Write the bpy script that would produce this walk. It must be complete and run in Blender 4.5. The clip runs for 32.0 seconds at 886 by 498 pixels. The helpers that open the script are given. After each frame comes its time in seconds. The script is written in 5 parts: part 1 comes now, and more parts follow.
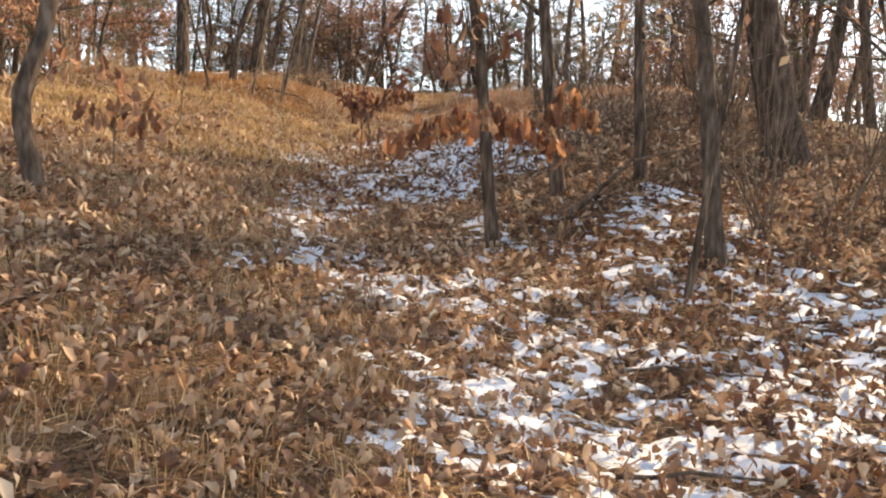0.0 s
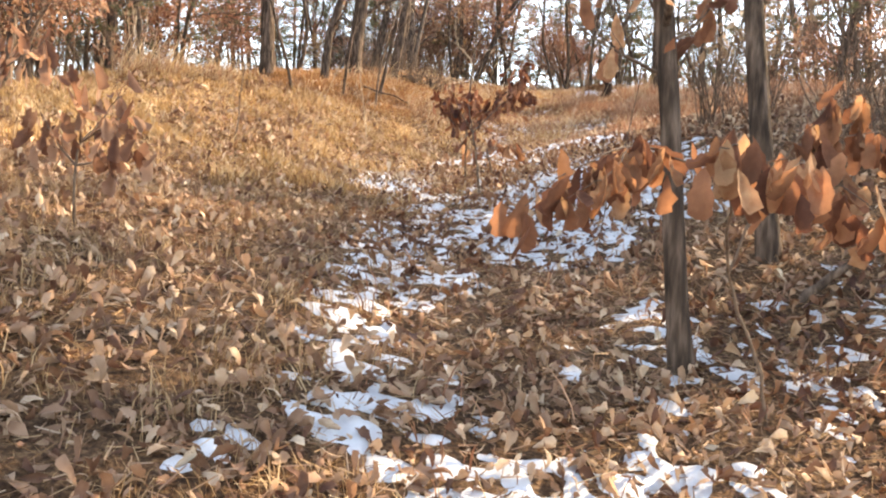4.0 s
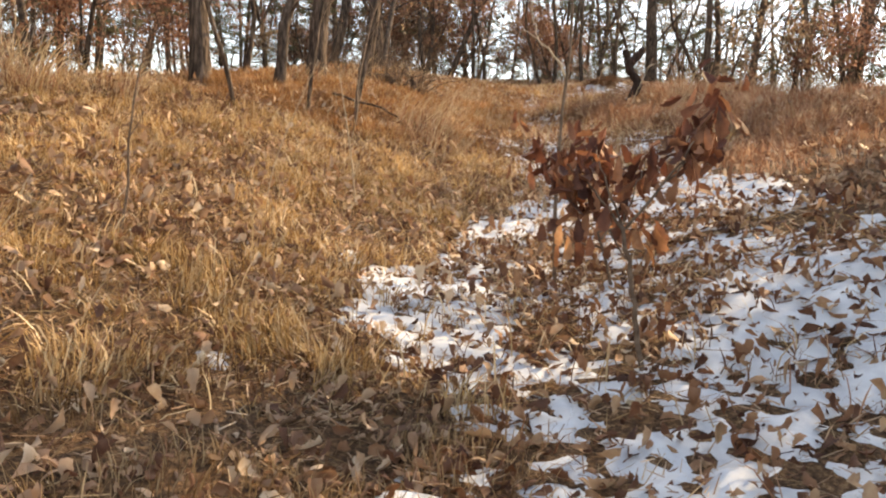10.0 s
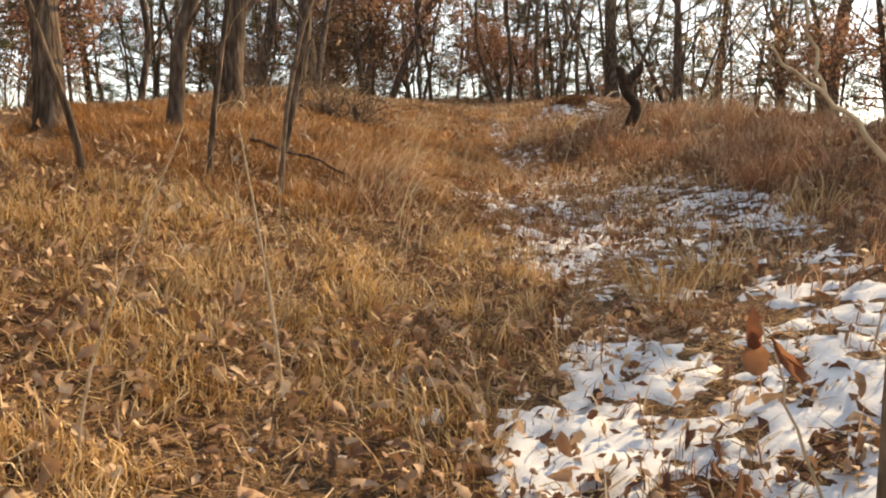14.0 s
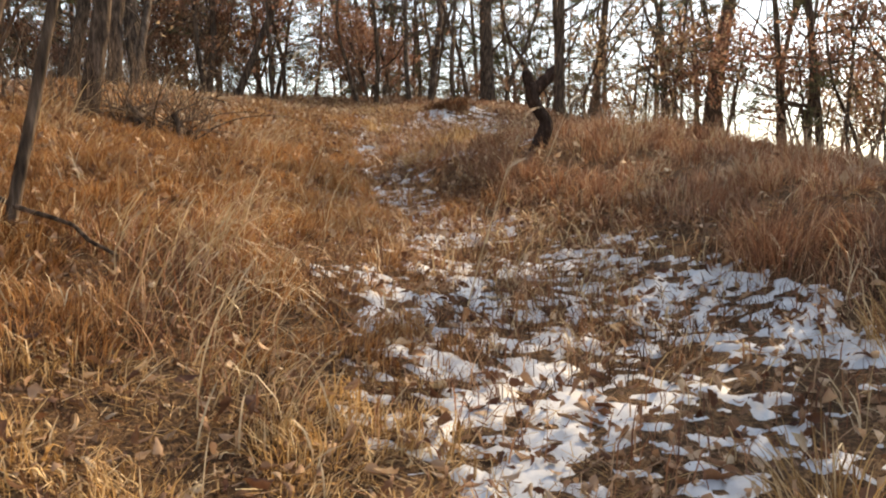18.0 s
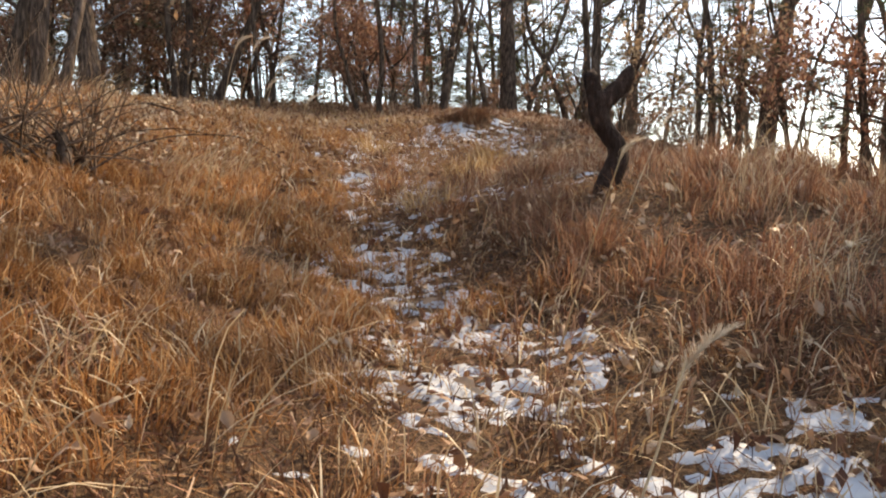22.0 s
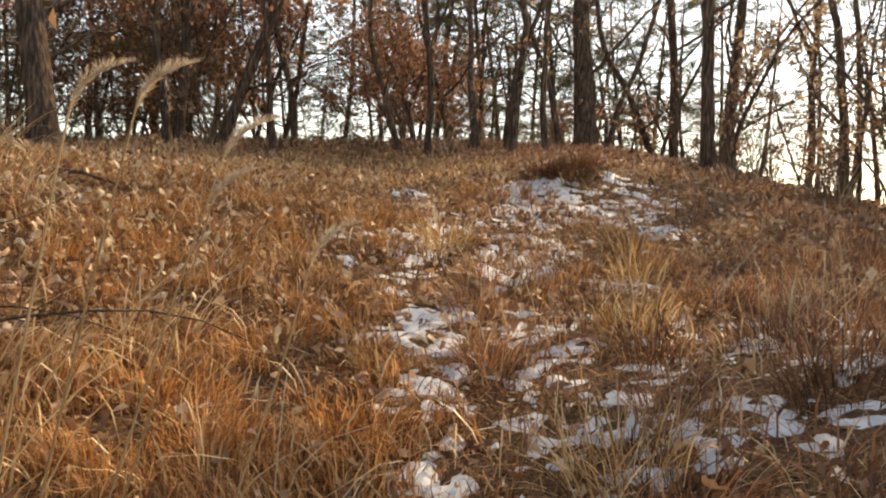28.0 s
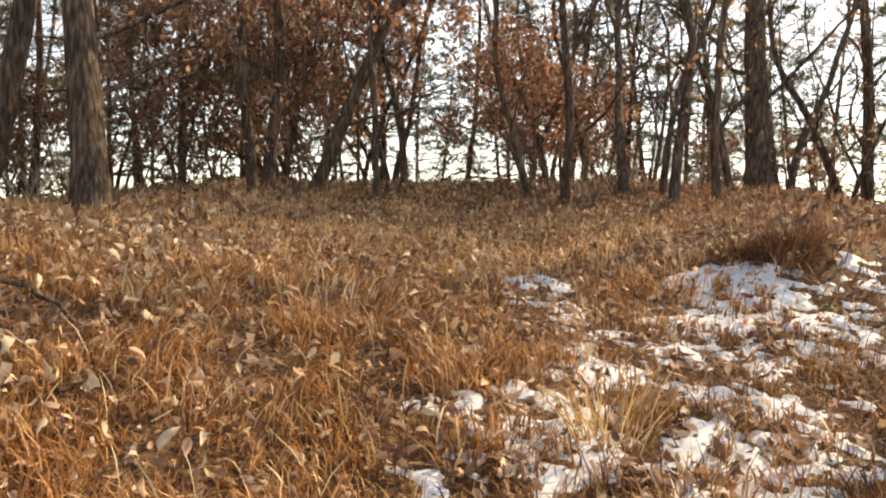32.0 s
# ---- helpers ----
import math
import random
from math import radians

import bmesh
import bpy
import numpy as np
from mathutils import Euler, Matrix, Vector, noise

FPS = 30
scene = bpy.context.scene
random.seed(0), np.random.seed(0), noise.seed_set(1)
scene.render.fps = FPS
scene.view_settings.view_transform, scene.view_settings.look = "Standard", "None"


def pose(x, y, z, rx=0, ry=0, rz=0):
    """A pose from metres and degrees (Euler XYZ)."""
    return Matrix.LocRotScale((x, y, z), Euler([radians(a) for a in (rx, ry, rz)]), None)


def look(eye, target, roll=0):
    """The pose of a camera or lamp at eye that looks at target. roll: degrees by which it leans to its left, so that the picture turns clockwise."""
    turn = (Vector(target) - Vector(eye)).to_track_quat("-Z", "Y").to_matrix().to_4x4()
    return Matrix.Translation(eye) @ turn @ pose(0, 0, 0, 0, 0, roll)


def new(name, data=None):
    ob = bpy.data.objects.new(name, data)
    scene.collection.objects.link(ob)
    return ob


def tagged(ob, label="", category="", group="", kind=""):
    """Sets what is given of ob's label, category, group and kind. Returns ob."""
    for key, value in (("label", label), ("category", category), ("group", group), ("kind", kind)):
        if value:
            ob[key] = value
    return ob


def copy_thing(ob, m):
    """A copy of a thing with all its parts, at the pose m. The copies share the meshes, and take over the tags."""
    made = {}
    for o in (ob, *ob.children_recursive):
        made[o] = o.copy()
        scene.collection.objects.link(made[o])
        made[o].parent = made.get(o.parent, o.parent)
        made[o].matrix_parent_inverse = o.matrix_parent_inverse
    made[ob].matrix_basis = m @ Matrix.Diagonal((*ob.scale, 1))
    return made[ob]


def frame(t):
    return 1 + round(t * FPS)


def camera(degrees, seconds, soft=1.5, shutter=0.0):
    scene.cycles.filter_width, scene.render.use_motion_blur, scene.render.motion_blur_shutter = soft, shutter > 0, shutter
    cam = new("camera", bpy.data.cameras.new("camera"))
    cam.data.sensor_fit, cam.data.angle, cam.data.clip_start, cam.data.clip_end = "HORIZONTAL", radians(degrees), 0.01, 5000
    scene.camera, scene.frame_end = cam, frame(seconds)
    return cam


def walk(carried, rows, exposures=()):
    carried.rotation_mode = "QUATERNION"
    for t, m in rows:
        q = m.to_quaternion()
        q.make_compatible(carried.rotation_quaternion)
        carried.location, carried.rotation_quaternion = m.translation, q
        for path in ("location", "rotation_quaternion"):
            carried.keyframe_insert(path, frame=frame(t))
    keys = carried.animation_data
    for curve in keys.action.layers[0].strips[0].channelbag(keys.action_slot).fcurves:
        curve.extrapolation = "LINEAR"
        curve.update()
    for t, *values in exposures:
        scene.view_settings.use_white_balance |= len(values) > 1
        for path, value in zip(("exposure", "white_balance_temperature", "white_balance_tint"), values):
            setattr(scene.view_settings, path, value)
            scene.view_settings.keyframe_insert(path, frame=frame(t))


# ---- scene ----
cam = camera(56.0, 32.0, soft=2.1)
# seconds, eye, yaw, pitch, roll
PATH = [
    (0, (-0.643, -3.760, 1.138), -15.70, -3.80, 1.99),
    (0.5, (-0.541, -3.459, 1.186), -13.61, -4.24, 1.53),
    (1, (-0.463, -3.019, 1.236), -12.46, -3.00, 3.19),
    (1.5, (-0.393, -2.697, 1.307), -12.73, -2.49, 4.26),
    (2, (-0.252, -2.300, 1.344), -11.69, -4.54, 1.66),
    (2.5, (-0.199, -1.991, 1.403), -10.98, -4.44, 0.27),
    (3, (-0.172, -1.598, 1.434), -10.51, -4.79, 1.74),
    (3.5, (-0.156, -1.367, 1.551), -13.58, -5.55, 4.19),
    (4, (-0.093, -1.035, 1.535), -8.13, -4.45, 2.52),
    (4.5, (-0.064, -0.694, 1.620), -3.48, -6.01, 2.40),
    (6.5, (0.123, 0.664, 1.802), 0.79, -4.20, -1.00),
    (7, (-0.017, 1.035, 1.794), 1.62, -4.39, -1.16),
    (7.5, (-0.082, 1.333, 1.976), -1.28, -4.07, 0.38),
    (8, (-0.051, 1.634, 1.969), -5.31, -3.80, 0.13),
    (8.5, (-0.044, 1.972, 2.164), -5.73, -3.55, -1.73),
    (9, (-0.157, 2.347, 2.150), -5.46, -3.19, -1.24),
    (9.5, (-0.232, 2.720, 2.263), -10.27, -4.53, 1.61),
    (10, (-0.202, 3.142, 2.223), -11.17, -5.16, 1.13),
    (10.5, (-0.126, 3.562, 2.401), -6.72, -6.03, -1.94),
    (11, (-0.113, 4.039, 2.373), -6.92, -5.88, -2.41),
    (11.5, (-0.070, 4.403, 2.561), -9.63, -5.94, -1.54),
    (12, (0.096, 4.789, 2.582), -11.80, -5.57, -1.59),
    (12.5, (0.154, 5.171, 2.716), -12.15, -5.68, -2.38),
    (13, (0.089, 5.615, 2.686), -12.07, -3.82, -2.24),
    (13.5, (0.053, 6.028, 2.868), -12.85, -3.74, -1.24),
    (14, (0.153, 6.441, 2.826), -15.39, -4.34, -0.66),
    (14.5, (0.246, 6.836, 3.022), -15.69, -4.26, -2.58),
    (15, (0.258, 7.227, 3.006), -16.20, -3.90, -3.32),
    (15.5, (0.323, 7.528, 3.176), -21.86, -4.17, -1.10),
    (17.5, (0.904, 9.039, 3.317), -23.58, -4.26, -1.05),
    (18, (1.033, 9.402, 3.330), -25.06, -4.89, 0.06),
    (18.5, (1.300, 9.877, 3.408), -22.95, -2.77, -0.47),
    (19, (1.445, 10.259, 3.375), -22.66, -3.27, -0.82),
    (19.5, (1.569, 10.652, 3.467), -24.70, -3.54, 1.62),
    (20, (1.741, 10.900, 3.484), -27.37, -5.06, 1.75),
    (20.5, (2.017, 11.251, 3.611), -25.48, -4.39, 0.11),
    (21, (2.126, 11.627, 3.548), -23.94, -4.51, 0.28),
    (21.5, (2.252, 12.062, 3.666), -23.36, -4.45, 0.91),
    (22, (2.372, 12.449, 3.707), -24.45, -4.50, 0.91),
    (22.5, (2.624, 12.857, 3.775), -21.42, -2.30, -0.43),
    (23, (2.700, 13.287, 3.749), -19.54, -2.80, -1.33),
    (23.5, (2.732, 13.699, 3.955), -18.43, -3.01, -0.43),
    (24, (2.883, 14.101, 3.951), -19.72, -3.04, -0.93),
    (24.5, (3.034, 14.533, 4.095), -19.95, -2.81, -0.87),
    (25, (3.087, 14.898, 4.077), -19.93, -2.48, -0.71),
    (25.5, (3.097, 15.207, 4.240), -19.70, -1.62, 0.40),
    (27.5, (3.445, 16.409, 4.425), -21.17, -3.54, 1.33),
    (28, (3.575, 16.653, 4.444), -22.20, -3.31, 0.23),
    (28.5, (3.786, 16.977, 4.585), -21.29, -2.57, -0.70),
    (29, (3.877, 17.278, 4.534), -20.84, -2.41, -1.19),
    (29.5, (3.939, 17.619, 4.731), -18.03, -2.44, -0.17),
    (30, (4.096, 17.959, 4.735), -16.81, -2.03, -0.13),
    (30.5, (4.274, 18.276, 4.887), -13.33, -1.89, -0.68),
    (31, (4.354, 18.613, 4.815), -11.32, -2.05, -1.03),
    (31.5, (4.411, 18.988, 5.004), -11.01, -2.58, 1.12),
    (32, (4.483, 19.315, 4.991), -13.41, -1.95, 0.48),
]
walk(cam, [(t, pose(*e, 90 + p, 0, yaw) @ pose(0, 0, 0, 0, 0, roll)) for t, e, yaw, p, roll in PATH],
     exposures=((0, 1.34, 7900, 10), (1, 1.66, 7750, 10), (2, 1.70, 7750, 10), (4, 1.93, 7750, 10), (7, 1.64, 7900, 10), (8, 1.49, 8100, 10), (10, 1.3, 8300, 10), (11, 1.4, 8500, 10),
                (12, 1.25, 8900, 10), (14, 0.99, 9000, 10), (15, 1.15, 8800, 10), (18, 0.93, 8300, 10), (20, 0.75, 7900, 10), (21, 0.79, 7900, 10), (22, 0.95, 7550, 10),
                (25, 1.1, 8700, 10), (28, 0.93, 9000, 10), (30, 0.95, 8700, 10), (31, 1.15, 8600, 10), (32, 1.23, 8800, 10)))

# ---- sky and sun ----
SUN_AZ, SUN_EL = radians(64), radians(33)      # azimuth from +y towards +x
world = bpy.data.worlds.new("sky")
scene.world = world
world.use_nodes = True
wn = world.node_tree
sky = wn.nodes.new("ShaderNodeTexSky")
sky.sky_type = "NISHITA"
sky.sun_disc = False
sky.sun_elevation, sky.sun_rotation = SUN_EL, SUN_AZ
sky.dust_density, sky.air_density, sky.ozone_density = 0.4, 1.0, 2.5
haze = wn.nodes.new("ShaderNodeHueSaturation")      # thin white winter haze
haze.inputs["Saturation"].default_value, haze.inputs["Value"].default_value = 0.6, 1.08
wn.links.new(sky.outputs[0], haze.inputs["Color"])
cool = wn.nodes.new("ShaderNodeVectorMath")
cool.operation = "MULTIPLY"
cool.inputs[1].default_value = (0.945, 1.0, 1.08)
wn.links.new(haze.outputs[0], cool.inputs[0])
wn.links.new(cool.outputs[0], wn.nodes["Background"].inputs[0])
wn.nodes["Background"].inputs[1].default_value = 0.15
sun_data = bpy.data.lights.new("sun", "SUN")
sun_data.energy, sun_data.angle, sun_data.color = 3.6, radians(0.6), (1.0, 0.80, 0.57)
sun = new("sun", sun_data)
sun_dir = Vector((math.sin(SUN_AZ) * math.cos(SUN_EL), math.cos(SUN_AZ) * math.cos(SUN_EL), math.sin(SUN_EL)))
sun.matrix_world = look(sun_dir * 60, (0, 0, 0))


# ---- materials ----
def ramp_mat(name, stops, rough=0.9, scale=8.0, bump=0.3, translucent=0.0, per_island=False, per_object=False,
             stretch=(1, 1, 1), detail=8.0, bump_scale=None, bump_dist=0.01, mottle=0.35, spec=0.2):
    """Colour from a ramp over noise (and over a random number a piece), a second larger noise for stains, and relief."""
    m = bpy.data.materials.new(name)
    m.use_nodes = True
    nt = m.node_tree
    nd, ln = nt.nodes, nt.links
    bsdf, out = nd["Principled BSDF"], nd["Material Output"]
    tc = nd.new("ShaderNodeTexCoord")
    mp = nd.new("ShaderNodeMapping")
    mp.inputs["Scale"].default_value = stretch
    ln.new(tc.outputs["Object"], mp.inputs[0])
    nz = nd.new("ShaderNodeTexNoise")
    nz.inputs["Scale"].default_value, nz.inputs["Detail"].default_value = scale, detail
    ln.new(mp.outputs[0], nz.inputs["Vector"])
    cr = nd.new("ShaderNodeValToRGB")
    els = cr.color_ramp.elements
    els[0].position, els[0].color = stops[0][0], (*stops[0][1], 1)
    els[1].position, els[1].color = stops[-1][0], (*stops[-1][1], 1)
    for p, c in stops[1:-1]:
        e = els.new(p)
        e.color = (*c, 1)
    fac = nz.outputs["Fac"]
    if per_island or per_object:
        if per_island:
            both = nd.new("ShaderNodeMath")
            ln.new(nd.new("ShaderNodeNewGeometry").outputs["Random Per Island"], both.inputs[0])
            ln.new(nd.new("ShaderNodeObjectInfo").outputs["Random"], both.inputs[1])
            frac = nd.new("ShaderNodeMath")
            frac.operation = "FRACT"
            ln.new(both.outputs[0], frac.inputs[0])
            src = frac.outputs[0]
        else:
            src = nd.new("ShaderNodeObjectInfo").outputs["Random"]
        mx = nd.new("ShaderNodeMath")
        mx.operation = "MULTIPLY_ADD"
        mx.inputs[1].default_value = 0.45
        ad = nd.new("ShaderNodeMath")
        ad.operation = "MULTIPLY_ADD"
        ad.inputs[1].default_value = 0.95 if per_island else 0.5
        ln.new(src, ad.inputs[0])
        ad.inputs[2].default_value = -0.2 if per_island else 0.0
        ln.new(nz.outputs["Fac"], mx.inputs[0])
        ln.new(ad.outputs[0], mx.inputs[2])
        fac = mx.outputs[0]
    ln.new(fac, cr.inputs[0])
    n2 = nd.new("ShaderNodeTexNoise")
    n2.inputs["Scale"].default_value, n2.inputs["Detail"].default_value = scale * 0.13, 3.0
    ln.new(tc.outputs["Object"], n2.inputs["Vector"])
    mr = nd.new("ShaderNodeMapRange")
    mr.inputs["From Min"].default_value, mr.inputs["From Max"].default_value = 0.3, 0.7
    mr.inputs["To Min"].default_value, mr.inputs["To Max"].default_value = 1 - mottle, 1 + mottle * 0.6
    ln.new(n2.outputs["Fac"], mr.inputs[0])
    mul = nd.new("ShaderNodeVectorMath")
    mul.operation = "SCALE"
    ln.new(cr.outputs[0], mul.inputs[0])
    ln.new(mr.outputs[0], mul.inputs["Scale"])
    ln.new(mul.outputs[0], bsdf.inputs["Base Color"])
    bsdf.inputs["Roughness"].default_value = rough
    bsdf.inputs["Specular IOR Level"].default_value = spec
    if bump:
        nb = nd.new("ShaderNodeTexNoise")
        nb.inputs["Scale"].default_value, nb.inputs["Detail"].default_value = bump_scale or scale * 2, 6.0
        ln.new(mp.outputs[0], nb.inputs["Vector"])
        bp = nd.new("ShaderNodeBump")
        bp.inputs["Strength"].default_value, bp.inputs["Distance"].default_value = bump, bump_dist
        ln.new(nb.outputs["Fac"], bp.inputs["Height"])
        ln.new(bp.outputs[0], bsdf.inputs["Normal"])
    if translucent:
        tr = nd.new("ShaderNodeBsdfTranslucent")
        ln.new(mul.outputs[0], tr.inputs[0])
        mixs = nd.new("ShaderNodeMixShader")
        mixs.inputs[0].default_value = translucent
        ln.new(bsdf.outputs[0], mixs.inputs[1])
        ln.new(tr.outputs[0], mixs.inputs[2])
        ln.new(mixs.outputs[0], out.inputs[0])
    return m


SOIL = ramp_mat("leaf_mould", ((0.32, (0.05, 0.028, 0.016)), (0.5, (0.135, 0.078, 0.043)), (0.66, (0.27, 0.168, 0.09))), scale=45, bump=1.0, bump_dist=0.02)
SNOW = ramp_mat("old_snow", ((0.35, (0.53, 0.57, 0.62)), (0.6, (0.70, 0.73, 0.76))), rough=0.55, scale=9, bump=0.5, bump_scale=60, bump_dist=0.006, mottle=0.06)
LITTER = ramp_mat("dry_leaf", ((0.02, (0.125, 0.06, 0.040)), (0.3, (0.27, 0.15, 0.090)), (0.6, (0.42, 0.268, 0.172)), (0.86, (0.55, 0.39, 0.262)), (0.99, (0.69, 0.55, 0.40))),
                  rough=0.65, scale=30, bump=0.4, bump_dist=0.003, translucent=0.22, per_island=True, mottle=0.2, spec=0.35)
PALE = ramp_mat("pale_leaf", ((0.3, (0.58, 0.45, 0.30)), (0.7, (0.74, 0.63, 0.48))), rough=0.6, scale=25, translucent=0.15, mottle=0.15)
GOLD = ramp_mat("gold_grass", ((0.05, (0.22, 0.125, 0.052)), (0.4, (0.50, 0.315, 0.135)), (0.7, (0.69, 0.475, 0.235)), (0.95, (0.82, 0.66, 0.43))),
                rough=0.55, scale=3, bump=0, translucent=0.30, per_island=True, spec=0.3)
ORANGE = ramp_mat("orange_grass", ((0.05, (0.18, 0.074, 0.028)), (0.4, (0.39, 0.182, 0.068)), (0.7, (0.55, 0.29, 0.118)), (0.95, (0.71, 0.455, 0.235))),
                  rough=0.55, scale=3, bump=0, translucent=0.30, per_island=True, spec=0.3)
DULL = ramp_mat("dull_straw", ((0.05, (0.20, 0.115, 0.055)), (0.5, (0.41, 0.265, 0.135)), (0.95, (0.62, 0.46, 0.27))), rough=0.6, scale=4, bump=0,
                translucent=0.2, per_island=True, spec=0.3)
RUSSET = ramp_mat("russet_grass", ((0.05, (0.16, 0.07, 0.043)), (0.4, (0.32, 0.15, 0.085)), (0.7, (0.46, 0.25, 0.146)), (0.95, (0.64, 0.44, 0.29))),
                  rough=0.55, scale=3, bump=0, translucent=0.28, per_island=True, spec=0.3)
STRAW = ramp_mat("straw", ((0.05, (0.46, 0.31, 0.16)), (0.5, (0.66, 0.49, 0.28)), (0.95, (0.82, 0.69, 0.48))), rough=0.5, scale=4, bump=0,
                 translucent=0.2, per_island=True, spec=0.35)
PLUME = ramp_mat("seed_plume", ((0.3, (0.62, 0.50, 0.36)), (0.7, (0.80, 0.70, 0.56))), rough=0.8, scale=40, bump=0, translucent=0.4, mottle=0.1)
BARK = ramp_mat("furrowed_bark", ((0.32, (0.036, 0.026, 0.02)), (0.5, (0.10, 0.071, 0.052)), (0.68, (0.22, 0.16, 0.12))), rough=0.95, scale=26,
                bump=1.0, bump_scale=30, bump_dist=0.03, stretch=(1, 1, 0.16), per_object=False)
BARK2 = ramp_mat("grey_bark", ((0.3, (0.042, 0.031, 0.024)), (0.5, (0.105, 0.077, 0.058)), (0.7, (0.21, 0.16, 0.125))), rough=0.95, scale=20,
                 bump=0.9, bump_scale=26, bump_dist=0.02, stretch=(1, 1, 0.3))
TWIG = ramp_mat("twig_bark", ((0.3, (0.10, 0.065, 0.045)), (0.7, (0.25, 0.18, 0.13))), rough=0.85, scale=18, bump=0.3)
PALETWIG = ramp_mat("bleached_stem", ((0.3, (0.42, 0.32, 0.21)), (0.7, (0.62, 0.50, 0.36))), rough=0.7, scale=18, bump=0.3)
CHAR = ramp_mat("rotten_black_wood", ((0.3, (0.026, 0.018, 0.014)), (0.6, (0.07, 0.044, 0.034)), (0.8, (0.17, 0.11, 0.085))), rough=0.95, scale=24,
                bump=1.0, bump_dist=0.04, stretch=(1, 1, 0.4))
WETLEAF = ramp_mat("damp_leaf", ((0.02, (0.07, 0.03, 0.02)), (0.35, (0.17, 0.075, 0.04)), (0.7, (0.31, 0.16, 0.085)), (0.95, (0.50, 0.33, 0.2))),
                   rough=0.6, scale=30, bump=0.4, bump_dist=0.003, translucent=0.15, per_island=True, mottle=0.2, spec=0.35)
OAKLEAF = ramp_mat("withered_oak_leaf", ((0.05, (0.16, 0.068, 0.042)), (0.4, (0.31, 0.142, 0.082)), (0.75, (0.46, 0.225, 0.115)), (0.95, (0.60, 0.36, 0.20))),
                   rough=0.65, scale=45, bump=0.7, bump_dist=0.006, translucent=0.5, per_island=True, mottle=0.45, spec=0.25)
RUSTLEAF = ramp_mat("rust_leaf", ((0.05, (0.16, 0.075, 0.048)), (0.45, (0.31, 0.165, 0.105)), (0.85, (0.50, 0.32, 0.215))), rough=0.6, scale=20, bump=0,
                    translucent=0.56, per_island=True, mottle=0.25, spec=0.3)
SHRUBLEAF = ramp_mat("dark_red_leaf", ((0.05, (0.10, 0.036, 0.023)), (0.45, (0.22, 0.082, 0.046)), (0.85, (0.39, 0.18, 0.095))), rough=0.6, scale=45, bump=0.5, bump_dist=0.004,
                     translucent=0.24, per_island=True, mottle=0.5, spec=0.3)
TANLEAF = ramp_mat("tan_leaf", ((0.05, (0.22, 0.135, 0.078)), (0.45, (0.38, 0.25, 0.15)), (0.85, (0.57, 0.43, 0.28))), rough=0.6, scale=20, bump=0,
                   translucent=0.56, per_island=True, mottle=0.25, spec=0.3)
REDLEAF = ramp_mat("red_brown_leaf", ((0.05, (0.15, 0.066, 0.046)), (0.45, (0.30, 0.145, 0.095)), (0.85, (0.48, 0.29, 0.195))), rough=0.6, scale=20, bump=0,
                   translucent=0.55, per_island=True, mottle=0.3, spec=0.3)
NEEDLE = ramp_mat("pine_needle", ((0.1, (0.06, 0.075, 0.035)), (0.5, (0.125, 0.135, 0.065)), (0.9, (0.25, 0.22, 0.12))), rough=0.6, scale=8, bump=0,
                  translucent=0.15, per_island=True)


# ---- meshes from arrays ----
rng = np.random.default_rng(7)


def mesh_ob(name, v, quads=None, tris=None, mat=None, parent=None, smooth=True):
    v = np.asarray(v, dtype=np.float32)
    me = bpy.data.meshes.new(name)
    q = np.zeros((0, 4), np.int32) if quads is None else np.asarray(quads, np.int32).reshape(-1, 4)
    t = np.zeros((0, 3), np.int32) if tris is None else np.asarray(tris, np.int32).reshape(-1, 3)
    loops = np.concatenate([q.ravel(), t.ravel()])
    sizes = np.concatenate([np.full(len(q), 4, np.int32), np.full(len(t), 3, np.int32)])
    starts = np.concatenate([[0], np.cumsum(sizes)[:-1]]).astype(np.int32)
    me.vertices.add(len(v))
    me.vertices.foreach_set("co", v.ravel())
    me.loops.add(len(loops))
    me.loops.foreach_set("vertex_index", loops)
    me.polygons.add(len(sizes))
    me.polygons.foreach_set("loop_start", starts)
    me.polygons.foreach_set("use_smooth", np.full(len(sizes), smooth, dtype=bool))
    me.update(calc_edges=True)
    me.validate()
    if mat:
        me.materials.append(mat)
    ob = new(name, me)
    if parent:
        ob.parent = parent
    return ob


class Acc:
    """Collects pieces of one mesh."""

    def __init__(self):
        self.v, self.q, self.n = [], [], 0

    def add(self, v, q):
        self.v.append(np.asarray(v, float))
        self.q.append(np.asarray(q, np.int64) + self.n)
        self.n += len(v)

    def make(self, name, mat, parent=None, smooth=True):
        if not self.v:
            return None
        return mesh_ob(name, np.concatenate(self.v), np.concatenate(self.q), None, mat, parent, smooth)


